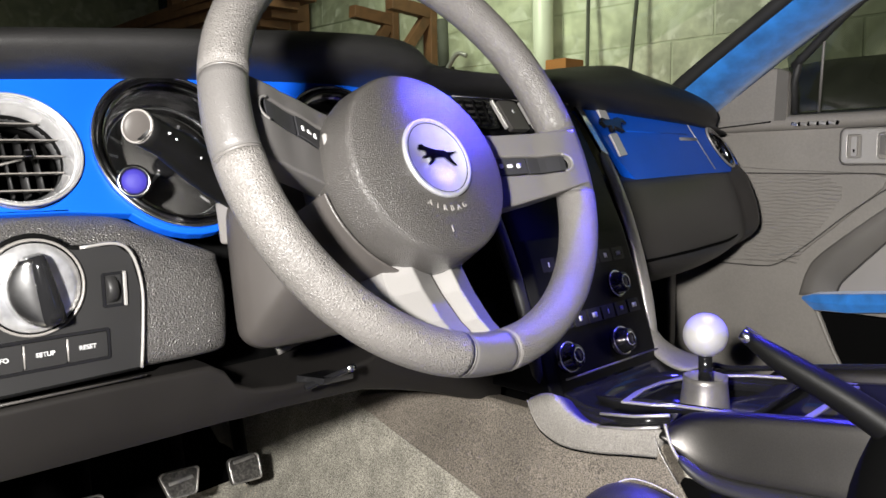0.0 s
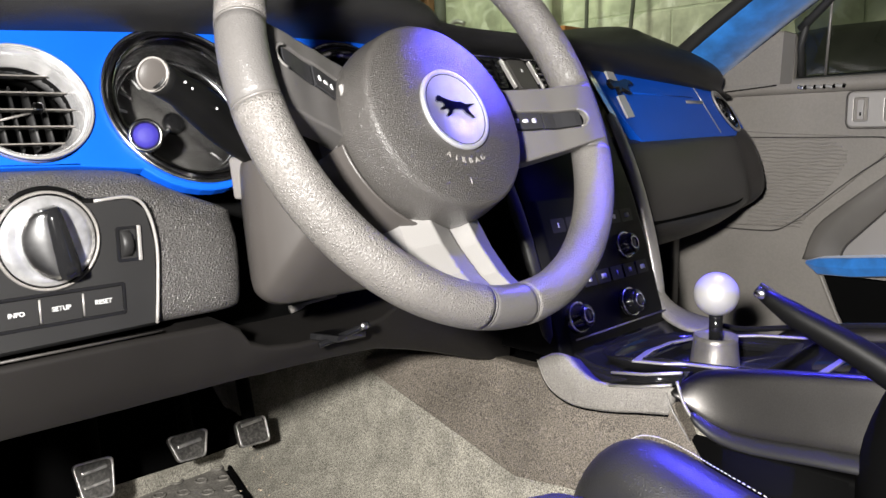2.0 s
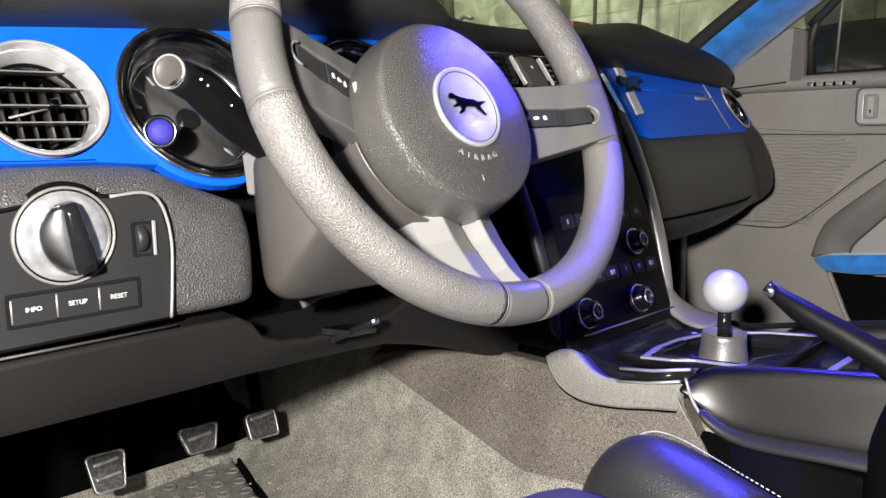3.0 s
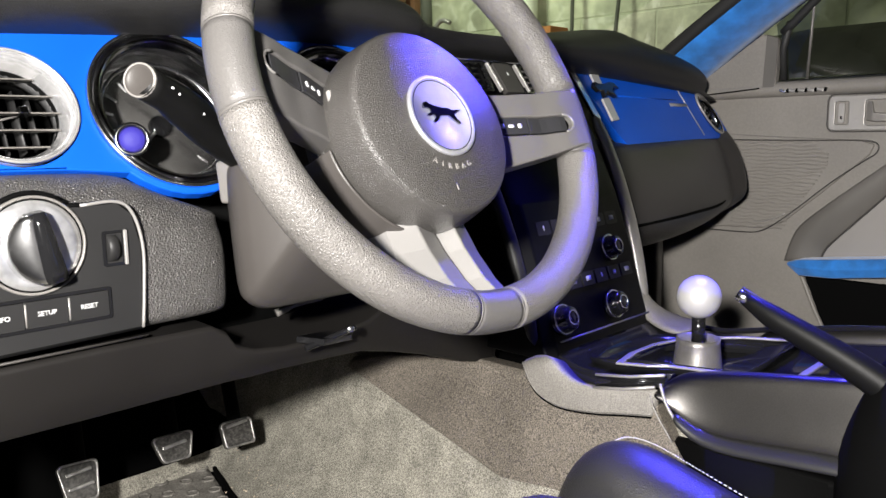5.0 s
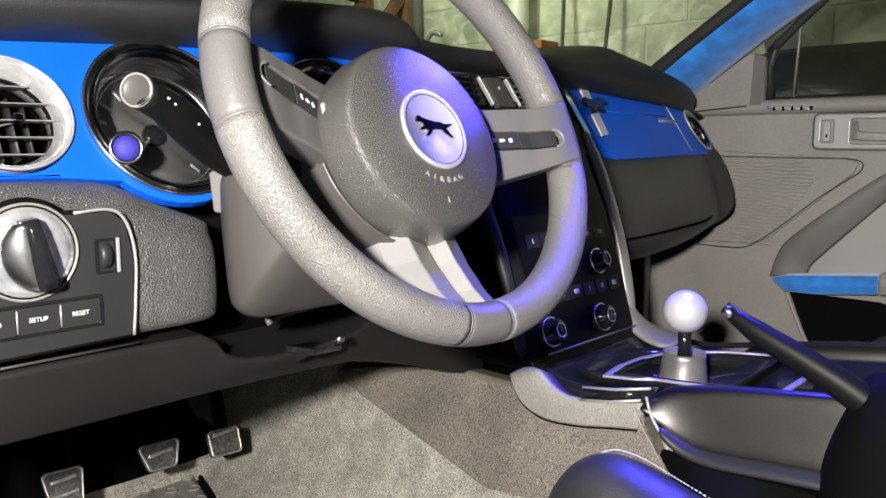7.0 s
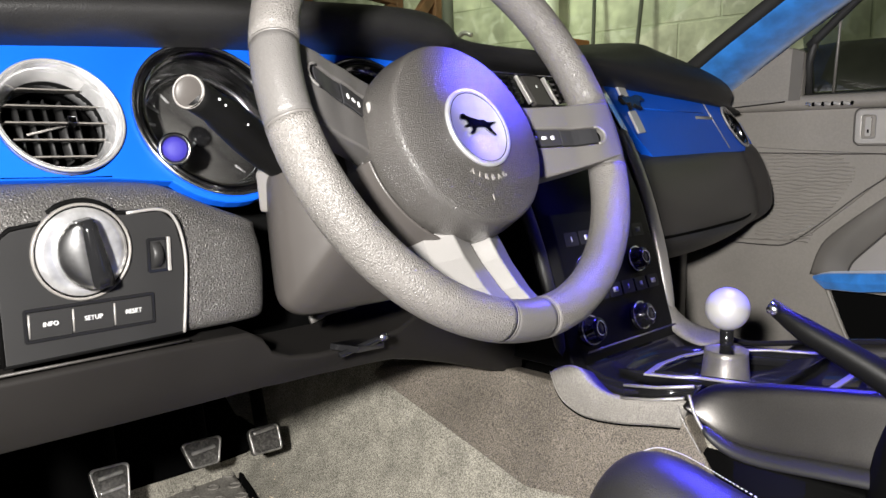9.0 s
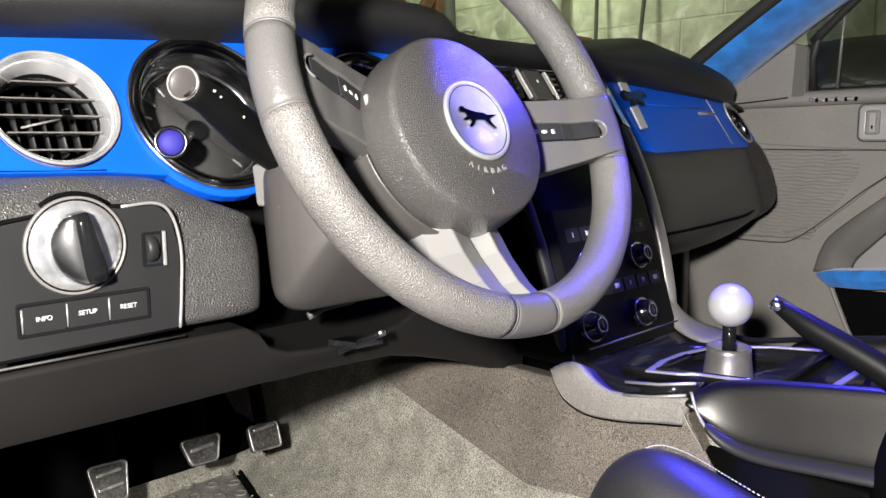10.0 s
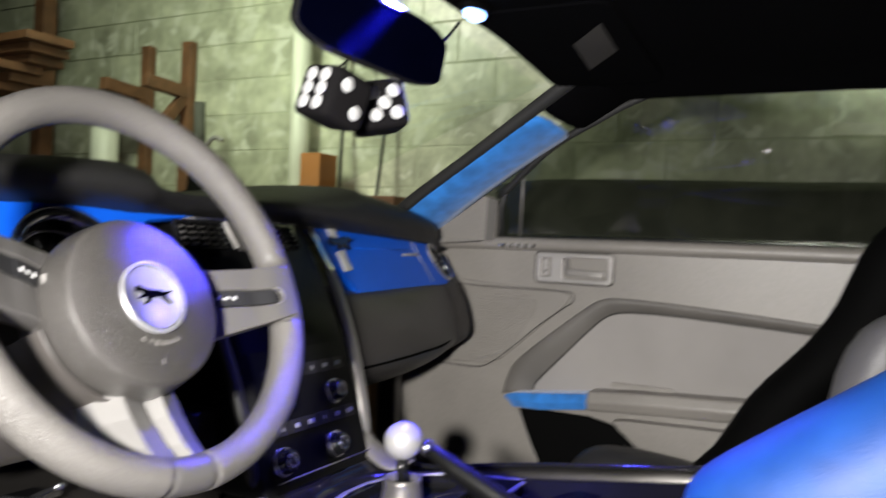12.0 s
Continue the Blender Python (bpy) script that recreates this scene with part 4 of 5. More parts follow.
runner = [(-0.0190, 0.0030), (-0.0175, 0.0065), (-0.0145, 0.0075), (-0.0120, 0.0060), (-0.0070, 0.0050), (0.0000, 0.0042), (0.0060, 0.0048), (0.0100, 0.0035), (0.0130, 0.0038), (0.0200, 0.0050), (0.0140, 0.0020), (0.0115, 0.0000), (0.0135, -0.0030), (0.0170, -0.0065), (0.0155, -0.0075), (0.0090, -0.0040), (0.0060, -0.0015), (0.0000, -0.0020), (-0.0040, -0.0030), (-0.0070, -0.0070), (-0.0110, -0.0095), (-0.0118, -0.0080), (-0.0085, -0.0050), (-0.0090, -0.0020), (-0.0130, -0.0040), (-0.0165, -0.0040), (-0.0155, -0.0025), (-0.0120, -0.0010), (-0.0115, 0.0015), (-0.0145, 0.0025), (-0.0170, 0.0020)]
part("emblem_shape", plate(runner, 0.0015, PM @ pose(-0.001, 0.001, 0.0040)), SMOKE, em, "dark badge shape", smooth=False)
for i, ch in enumerate("AIRBAG"):
    a = radians(-90 + (i - 2.5) * 10)
    part("pad_letter", lettering(ch, 0.0062, PM @ pose(0.0405 * math.cos(a), 0.0405 * math.sin(a), 0.0000, 0, 0, math.degrees(a) + 90), 0.0004), LETTER, pad)
part("pad_mark", box((0.0015, 0.005, 0.0006), PM @ pose(0.0, -0.056, -0.0012)), LETTER, pad)

# ---- centre console ----
con = thing("centre_console", (0, 0.0, 0.30), "charcoal and satin silver centre console with carpet-grained sides", "console")


def rail(y):
    return 0.620 + 0.30 * max(0.0, min(0.06, -y - 0.02)) + 0.15 * max(0.0, -y - 0.08)


# forward side wall, grained
side = []
for y, top, bot in ((0.45, 0.556, 0.545), (0.38, 0.578, 0.525), (0.28, 0.596, 0.497), (0.21, 0.600, 0.477), (0.14, 0.600, 0.455), (0.06, 0.598, 0.43), (-0.02, 0.600, 0.41)):
    side.append([(-0.10, y, top - 0.004), (-0.128, y, top), (-0.135, y, top - 0.006), (-0.138, y, (top + bot) / 2), (-0.143, y, bot), (-0.10, y, bot)])
side.append([(-0.10, -0.034, 0.596), (-0.128, -0.034, 0.600), (-0.135, -0.036, 0.594), (-0.138, -0.100, 0.500), (-0.143, -0.150, 0.395), (-0.10, -0.150, 0.395)])
part("side_wall", loft(side), SIDE, con, "grey grained console side wall", bevel=0.003)
# light curved trim that sweeps from the stack down to the tray
top = path([(-0.1375, y, z) for y, z in ((0.128, 0.617), (0.112, 0.625), (0.096, 0.627), (0.085, 0.619), (0.073, 0.611), (0.058, 0.606), (0.037, 0.606), (0.003, 0.611), (-0.036, 0.618))], 40)
low = path([(-0.1402, y, z) for y, z in ((0.131, 0.612), (0.127, 0.603), (0.122, 0.593), (0.112, 0.582), (0.093, 0.574), (0.071, 0.572), (0.035, 0.576), (0.001, 0.583), (-0.032, 0.589))], 40)
sweep = []
for a, b in zip(top, low):
    d = (b - a).normalized()
    sweep.append([a + Vector((0.028, 0, -0.012)), a + Vector((0.007, 0, -0.003)), a, a + d * 0.003 + Vector((-0.002, 0, 0)), (a + b) / 2 + Vector((-0.0025, 0, 0)), b - d * 0.003 + Vector((-0.0004, 0, 0)), b, b + Vector((0.018, 0, 0))])
part("sweep_trim", loft(sweep), TRIM, con, "satin grey curved console trim")
part("trim_groove", tube([b + Vector((0.0008, 0, -0.0012)) for b in low], 0.0012, 6), BLACK, con)
part("trim_lip", tube([b + Vector((-0.0012, 0, 0.0024)) for b in low], 0.0007, 6), TRIM, con, "thin bright lower edge")
# metallic rear side panel
for s in (-1, 1):
    sp, lip = [], []
    for y, bot, t in ((-0.034, 0.614, 0.6175), (-0.040, 0.611, 0.6245), (-0.047, 0.606, 0.6305), (-0.057, 0.597, 0.6355), (-0.070, 0.587, 0.6390), (-0.088, 0.578, 0.6430), (-0.12, 0.577, 0.6490), (-0.16, 0.582, 0.6545), (-0.25, 0.590, 0.667), (-0.45, 0.595, 0.697)):
        h = t - bot
        e = 0.012 * math.exp((y + 0.034) / 0.045) - 0.001
        sp.append([(s * (x + k * e), y, z) for x, z, k in ((0.10, t - 0.004, 0), (0.1120, t, 0), (0.1185, t - 0.002, 0.5), (0.1215, t - 0.10 * h, 0.9), (0.1270, t - 0.45 * h, 1), (0.1315, t - 0.70 * h, 1), (0.1350, bot + 0.14 * h, 0.9), (0.1350, bot - 0.004, 0.9), (0.10, bot - 0.004, 0))])
        if y < -0.05:
            lip.append([(s * (x + k * e), y, z) for x, z, k in ((0.130, bot + 0.10 * h, 0.9), (0.1372, bot + 0.15 * h, 0.9), (0.1400, bot + 0.12 * h, 0.7), (0.1460, bot + 0.06 * h, 0.4), (0.1480, bot + 0.01 * h, 0), (0.1500, bot - 0.005, 0), (0.130, bot - 0.005, 0))])
    part("side_panel", loft(sp), SILVER, con, "grey metallic painted side panel", subsurf=1)
    part("side_lip", loft(lip), LEDGE, con, "ledge under the metallic panel, darkened for the seat shade", subsurf=1)
    edge = path([(s * 0.136, -0.039, 0.624), (s * 0.142, -0.050, 0.606), (s * 0.1465, -0.066, 0.589)], 14)
    part("side_edge", tube(edge, 0.0017, 8), SATIN, con, "bright panel edge", subsurf=0)
    rim2 = path([(s * 0.1425, -0.031, 0.612), (s * 0.1430, -0.040, 0.594), (s * 0.1435, -0.058, 0.570)], 12)
    part("wall_edge", tube(rim2, 0.0010, 8), SATINP, con)
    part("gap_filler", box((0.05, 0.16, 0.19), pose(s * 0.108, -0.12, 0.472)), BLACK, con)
    part("side_lower", box((0.02, 0.45, 0.20), pose(s * 0.122, -0.30, 0.470)), BLACK, con, bevel=0.006)
    if s > 0:
        part("top_rail", tube(path([(s * 0.107, y, rail(y) + 0.004) for y in (0.03, 0.0, -0.06, -0.14, -0.24, -0.36, -0.45)], 24), 0.0035, 10), GLOSS, con, subsurf=0)
# top deck and tray
deck = [[(x, y, rail(y) - 0.012 - (0.012 if abs(x) < 0.08 else 0)) for x in (-0.108, -0.085, -0.075, 0.075, 0.085, 0.108)] for y in (0.13, 0.06, 0.0, -0.1, -0.2, -0.45)]
part("top_deck", loft(deck, closed=False), GLOSS, con, "gloss black console deck", solid=0.02)
part("ramp", loft([[(-0.105, y, z), (0.105, y, z), (0.105, y, z - 0.03), (-0.105, y, z - 0.03)] for y, z in ((0.135, 0.640), (0.115, 0.622), (0.08, 0.611), (0.05, 0.609))]), GLOSS, con, bevel=0.003)
for x in (-0.04, 0.02):
    part("socket_cover", plate(rounded(0.045, 0.024, 0.004), 0.004, facing((x, 0.106, 0.620), (0, -0.62, 0.78))), BLACK, con, smooth=False, bevel=0.001)
bz = [(-0.098, 0.036), (-0.05, 0.046), (0.0, 0.045), (0.05, 0.03), (0.085, -0.03), (0.098, -0.10), (0.098, -0.15), (-0.075, -0.15), (-0.082, -0.02), (-0.092, 0.0)]
bi = [(0.93 * x, 0.92 * (y + 0.05) - 0.05) for x, y in bz]
part("shifter_bezel", plate(bz, 0.003, pose(0, 0, 0.6255, -4), [bi]), SATIN, con, "satin metal shifter surround", smooth=False, bevel=0.0015)
wall_in = [[(k * x, k * (y + 0.05) - 0.05, z) for x, y in bi] for k, z in ((1.0, 0.623), (0.96, 0.615), (0.88, 0.604))]
part("bezel_wall", loft([[pose(0, 0, 0, -4) @ Vector(q) for q in ring] for ring in wall_in], caps=False), GLOSS, con, "sloping black wall inside the shifter surround", solid=-0.002)
part("tray_rail", tube([(-0.136, 0.036, 0.618), (-0.136, -0.004, 0.624), (-0.136, -0.044, 0.634)], 0.0017, 8), SATIN, con, "thin bright tray rail")
part("tray_rail", tube([(-0.1405, 0.036, 0.605), (-0.1405, 0.0, 0.611), (-0.1405, -0.036, 0.621)], 0.0017, 8), SATIN, con, "thin bright tray rail")
part("tray_slot", loft([[(-0.138, y, z0), (-0.135, y, z1), (-0.105, y, z1 - 0.004), (-0.105, y, z0)] for y, z0, z1 in ((0.036, 0.606, 0.616), (0.0, 0.611, 0.622), (-0.040, 0.621, 0.632))]), GLOSS, con)
part("cup_wall", loft([[(0.09 * math.cos(a) * k, -0.25 + 0.05 * math.sin(a) * k, z) for a in (2 * math.pi * i / 24 for i in range(24))] for z, k in ((0.64, 1), (0.60, 0.95))]), GLOSS, con)
part("passenger_side_wall", box((0.03, 0.55, 0.26), pose(0.115, 0.24, 0.46)), SIDE, con, bevel=0.006)

# ---- gear lever ----
gear = thing("gear_lever", (-0.014, -0.02, 0.604), "gear lever with polished ball knob on a short black shaft", "gear lever")
part("boot", revolve([(0.0275, 0.0), (0.0268, 0.008), (0.0252, 0.022), (0.0238, 0.034), (0.0240, 0.040), (0.0226, 0.040), (0.0212, 0.030), (0.0212, 0.018)], 40, pose(-0.014, -0.020, 0.604)), BOOTM, gear, "satin grey gear lever boot cover")
part("boot_mouth", revolve([(0.0218, 0.026), (0.0218, 0.029), (0.018, 0.030), (0, 0.030)], 32, pose(-0.014, -0.020, 0.604)), GLOSS, gear)
part("shaft", tube([(-0.016, -0.021, 0.63), (-0.018, -0.0215, 0.675)], 0.0075, 20), GLOSS, gear)
bm = bmesh.new()
bmesh.ops.create_uvsphere(bm, u_segments=40, v_segments=24, radius=0.0240, matrix=pose(-0.020, -0.022, 0.692))
part("knob", bm, BALL, gear, "polished metal ball knob")

# ---- handbrake ----
hb = thing("handbrake", (-0.10, -0.26, 0.60), "black handbrake lever with chrome button", "handbrake")
lever = path([(-0.138, -0.121, 0.7245), (-0.138, -0.150, 0.7090), (-0.137, -0.180, 0.6955), (-0.135, -0.210, 0.681), (-0.132, -0.240, 0.664), (-0.128, -0.27, 0.645), (-0.122, -0.30, 0.622)], 20)
part("grip", tube(lever, [0.0056 + 0.0010 * min(i, 3) + 0.00028 * i for i in range(21)], 20, 1.15), LEVER, hb)
part("grip_edge", tube([p + Vector((0.0, 0.002, 0.0085 + 0.0004 * i)) for i, p in enumerate(lever[:16])], 0.0016, 8), PANEL, hb)
part("button", revolve([(0.0062, -0.006), (0.0062, 0.004), (0.005, 0.006), (0, 0.006)], 20, facing(lever[0], Vector(lever[0]) - Vector(lever[2]))), CHROME, hb, "chrome release button")
part("boot", loft([[(-0.118 + 0.7 * w * math.cos(a) - 0.004 * math.cos(3 * a), y + w * math.sin(a), z + 0.004 * math.sin(5 * a)) for a in (2 * math.pi * k / 24 for k in range(24))] for y, z, w in ((-0.30, 0.50, 0.100), (-0.30, 0.59, 0.100), (-0.30, 0.63, 0.088), (-0.29, 0.66, 0.066), (-0.277, 0.680, 0.045), (-0.268, 0.688, 0.026))]), BLACK, hb, "black leather handbrake boot", subsurf=1)

# ---- pedals and mat ----


def pedal(name, x, y, z, w, h, label, ribs, taper):
    p = thing(name, (x, y, z - h / 2), label, "pedal")
    m = facing((x, y, z), (-0.1, -0.9, 0.42))
    shape = [(x_ * (1 + taper * y_ / h), y_ - 0.10 * abs(x_)) for x_, y_ in rounded(w, h, 0.006)]
    pd = part("pedal_pad", plate(shape, 0.010, m), PEDAL, p, "worn bright-edged pedal pad", smooth=False, bevel=0.003)
    part("pad_rim", plate([(1.03 * a, 1.03 * b) for a, b in shape], 0.006, m @ pose(0, 0, 0.0015), [[(0.90 * a, 0.90 * b) for a, b in shape]]), STEEL, pd, "worn metal pad rim", smooth=False, bevel=0.0012)
    for k in ribs:
        part("rib", box((w * 0.74, 0.005, 0.003), m @ pose(0, k * h, 0.001, 0, 0, 6)), STEEL, pd, bevel=0.0014)
    part("pedal_arm", tube(path([(x + 0.005, y + 0.015, z), (x + 0.015, y + 0.05, z + 0.08), (x + 0.02, y + 0.06, z + 0.2)], 10), 0.010, 10), BLACK, p)


pedal("clutch_pedal", -0.485, 0.55, 0.457, 0.042, 0.048, "clutch pedal with ribbed pad and metal rim", (-0.15, 0.22), 0.3)
pedal("brake_pedal", -0.360, 0.55, 0.463, 0.046, 0.036, "brake pedal with ribbed pad and metal rim", (0.05,), 0.45)
pedal("accelerator_pedal", -0.266, 0.545, 0.457, 0.045, 0.037, "accelerator pedal with square pad and metal rim", (0.3,), 0.05)


LIFT = ((0.0, 0.0), (0.35, 0.001), (0.60, 0.003), (0.70, 0.010), (0.78, 0.033), (0.85, 0.095))


def floor_lift(y):
    for (a, p), (b, q) in zip(LIFT, LIFT[1:]):
        if y <= b:
            return p + (q - p) * (y - a) / (b - a)
    return LIFT[-1][1]


MAT_A, MAT_B = -0.431, 0.28  # the slanting edge of the mat


def mat_point(u, v):
    y = 0.08 + 0.63 * v
    x = -0.66 + (0.66 + MAT_A + MAT_B * y) * u
    return (x, y, 0.350 + floor_lift(y) + 0.0012 * math.sin(90 * x) * math.sin(95 * y))


fmat = thing("floor_mat", (-0.48, 0.3, 0.34), "floor mat with grey embossed heel pad, black where the driver footwell is shaded", "floor mat")
part("mat_sheet", grid(mat_point, 30, 44), MATDARK, fmat, "mat sheet coloured black for shade", solid=0.006)


# Left edge of the grey part curves along the shadow's border on the mat.
def heel_left(v):
    return 0.30 + 0.42 * v ** 5


part("heel_pad", grid(lambda u, v: Vector(mat_point(heel_left(v) + (0.985 - heel_left(v)) * u, v)) + Vector((0, 0, 0.0035)), 24, 40), MATGREY, fmat, "grey embossed rubber heel pad, the lit part of the mat", solid=0.003)
part("mat_edge", tube([Vector(mat_point(1.0, k / 30)) + Vector((0.004, 0, -0.001)) for k in range(31)], 0.0048, 8), BLACK, fmat, "black bound edge")
for i in range(7):
    for j in range(7):
        u0, v0 = 0.48 + 0.08 * i, 0.60 + 0.055 * j + 0.02 * (i % 2)
        if u0 < heel_left(v0) + 0.05:
            continue
        x0, y0, z0 = mat_point(u0, v0)
        part("embossed_ring", revolve([(0.0105, 0.0), (0.0095, 0.0022), (0.0075, 0.0022), (0.0065, 0.0)], 16, pose(x0, y0, z0 + 0.0036), ring=True), MATGREY, fmat)

rng = random.Random(7)
grit = []
for k in range(150):
    gx, gy = rng.gauss(-0.215, 0.035), rng.gauss(0.60, 0.075)
    gx = min(gx, -0.155)
    gz = 0.352 + 0.0005 + (0.026 * max(0.0, (gx + 0.235) / 0.055) if gx > -0.235 else 0.0)
    r = rng.uniform(0.0006, 0.0019)
    grit.append(box((r * 2, r * 1.4, r), pose(gx, gy, gz, rng.uniform(0, 40), rng.uniform(0, 40), rng.uniform(0, 180))))
tagged(part("grit", join(*grit), GRIT, None, smooth=False), "pale sand and grit scattered on the carpet", "grit", kind="stuff")

# ---- driver seat (front edge of its cushion) ----
seat = thing("driver_seat", (-0.42, -0.3, 0.30), "black leather driver seat with white stitching and blue suede backrest bolster", "seat")


ctr = []
for y, z in ((0.030, 0.44), (0.045, 0.49), (0.040, 0.525), (0.012, 0.553), (-0.03, 0.562), (-0.2, 0.53), (-0.42, 0.50)):
    ctr.append([(-0.58, y, z), (-0.42, y + 0.004, z + 0.004), (-0.255, y, z), (-0.245, y - 0.01, z - 0.05), (-0.42, y - 0.01, z - 0.09), (-0.59, y - 0.01, z - 0.05)])
part("cushion", loft(ctr), CLOTH, seat, "dark cloth cushion centre", subsurf=2)
for s in (-1, 1):
    bol = []
    cx = -0.415 + s * 0.205
    for y, z, w in ((0.010, 0.45, 0.03), (0.014, 0.50, 0.038), (0.000, 0.545, 0.043), (-0.03, 0.576, 0.046), (-0.065, 0.582, 0.046), (-0.12, 0.568, 0.046), (-0.22, 0.54, 0.046), (-0.42, 0.50, 0.046)):
        bol.append([(cx + w * math.cos(a), y + 0.012 * math.sin(a), z - 0.045 + 0.053 * math.sin(a)) for a in (2 * math.pi * k / 16 for k in range(16))])
    part("bolster", loft(bol), LEATHER, seat, "padded black leather side bolster", subsurf=2)
    st = path([(cx + 0.010, 0.002, 0.5455), (cx + 0.010, -0.03, 0.5825), (cx + 0.010, -0.065, 0.5890), (cx + 0.010, -0.12, 0.5750), (cx + 0.010, -0.22, 0.5470)], 84)
    part("stitching", join(*[tube([a, a + (b - a) * 0.55], 0.0006, 6) for a, b in zip(st, st[1:])]), THREAD, seat, "white stitching")
    wing = []
    for z, front in ((0.56, -0.398), (0.66, -0.397), (0.735, -0.396), (0.765, -0.402), (0.792, -0.437), (0.826, -0.484), (0.858, -0.530), (0.91, -0.60), (0.93, -0.66)) if s > 0 else ((0.56, -0.44), (0.66, -0.46), (0.74, -0.50), (0.79, -0.56)):
        wing.append([(cx + 0.060 * math.cos(a), front - 0.13 + 0.13 * math.sin(a), z) for a in (2 * math.pi * k / 18 for k in range(18))])
    part("back_bolster", loft(wing), SUEDEB if s > 0 else LEATHER, seat, "bright blue suede backrest bolster" if s > 0 else "black leather backrest bolster", subsurf=2)
part("backrest", loft([[(-0.60, y, z), (-0.41, y - 0.02, z), (-0.23, y, z), (-0.20, y - 0.10, z), (-0.62, y - 0.10, z)] for y, z in ((-0.47, 0.52), (-0.54, 0.68), (-0.64, 0.84), (-0.72, 0.98))]), CLOTH, seat, subsurf=1)
part("seat_base", box((0.44, 0.45, 0.12), pose(-0.42, -0.2, 0.37)), BLACK, seat, bevel=0.01)

# ---- passenger seat ----
pseat = thing("passenger_seat", (0.38, -0.35, 0.30), "black leather passenger seat with padded side bolster", "seat")
part("cushion", loft([[(0.17, y, z), (0.38, y, z - 0.02), (0.60, y, z), (0.60, y, z - 0.12), (0.17, y, z - 0.12)] for y, z in ((0.03, 0.47), (0.06, 0.50), (0.02, 0.53), (-0.2, 0.52), (-0.42, 0.50))]), CLOTH, pseat, subsurf=2)
fb = []
for z, front in ((0.50, -0.20), (0.55, -0.25), (0.60, -0.315), (0.70, -0.355), (0.77, -0.425), (0.82, -0.465), (0.87, -0.495), (0.95, -0.52), (1.02, -0.56)):
    fb.append([(0.56 + 0.055 * math.cos(a), front - 0.06 + 0.06 * math.sin(a), z) for a in (2 * math.pi * k / 18 for k in range(18))])
# Bolster in black stands for the shadow seen across the lower door.
part("bolster", loft(fb), BLACK, pseat, "side bolster coloured black for the shadow around it", subsurf=1)
cb = []
for y, z, r in ((-0.055, 0.505, 0.012), (-0.065, 0.520, 0.034), (-0.10, 0.538, 0.044), (-0.16, 0.540, 0.046), (-0.25, 0.532, 0.046), (-0.38, 0.52, 0.046)):
    cb.append([(0.55 + 1.1 * r * math.cos(t), y, z + r * math.sin(t)) for t in (2 * math.pi * k / 18 for k in range(18))])
part("cushion_bolster", loft(cb), LEATHER, pseat, "black leather cushion bolster", subsurf=1)
fb = []
for z, front, w in ((0.62, -0.47, 0.05), (0.70, -0.485, 0.05), (0.80, -0.495, 0.048), (0.86, -0.515, 0.04), (0.885, -0.54, 0.02)):
    fb.append([(0.28 + w * math.cos(a), front - 0.05 + w * math.sin(a), z) for a in (2 * math.pi * k / 18 for k in range(18))])
part("bolster", loft(fb), GREYL, pseat, "grey leather inner bolster", subsurf=1)
part("backrest", loft([[(0.22, y, z), (0.38, y - 0.02, z), (0.56, y, z), (0.58, y - 0.10, z), (0.20, y - 0.10, z)] for y, z in ((-0.46, 0.52), (-0.52, 0.70), (-0.60, 0.88), (-0.67, 1.0))]), CLOTH, pseat, subsurf=1)

# ---- passenger door ----
door = thing("passenger_door", (0.70, -0.2, 0.30), "closed grey passenger door with blue armrest trim and tinted window", "car door")
DMX = basis((0.69, 0, 0), (0, -1, 0), (0, 0, 1), (-1, 0, 0))  # local x runs to the rear, y up, z into the cabin


def dplate(name, pts, lift, thick, mat, label="", bevel=0.003, parent=None, holes=()):
    return part(name, plate([(-y, z) for y, z in pts], thick, DMX @ pose(0, 0, lift), [[(-y, z) for y, z in h] for h in holes]), mat, parent or door, label, smooth=False, bevel=bevel)


dplate("door_card", [(0.44, 0.30), (0.44, 0.940), (0.20, 0.946), (-1.1, 0.948), (-1.1, 0.30)], 0.0, 0.05, VINYL, "grey vinyl door card")
part("belt_rail", tube(path([(0.690, 0.42, 0.942), (0.69, 0.20, 0.946), (0.69, -0.3, 0.949), (0.69, -1.1, 0.949)], 24), 0.014, 12), VINYL, door, "rolled vinyl belt rail")
part("weather_strip", tube(path([(0.700, 0.19, 0.957), (0.70, -0.3, 0.961), (0.70, -1.1, 0.961)], 24), 0.006, 8), RUBBER, door, "black rubber window seal")
part("belt_chrome", tube(path([(0.716, 0.16, 0.963), (0.716, -0.3, 0.967), (0.716, -1.1, 0.967)], 24), 0.004, 8), CHROME, door, "bright window strip")
# raised dark swoosh
outer = path([(0, y, z) for y, z in [(0.142, 0.625), (0.130, 0.668), (0.108, 0.703), (0.030, 0.770), (-0.044, 0.828), (-0.072, 0.842), (-0.105, 0.845), (-0.20, 0.842), (-0.34, 0.833), (-0.494, 0.821), (-0.75, 0.800)]], 44)
inner = path([(0, y, z) for y, z in [(0.078, 0.628), (0.070, 0.652), (0.050, 0.676), (0.000, 0.730), (-0.052, 0.785), (-0.082, 0.808), (-0.118, 0.817), (-0.20, 0.818), (-0.34, 0.811), (-0.494, 0.801), (-0.75, 0.782)]], 44)
band = []
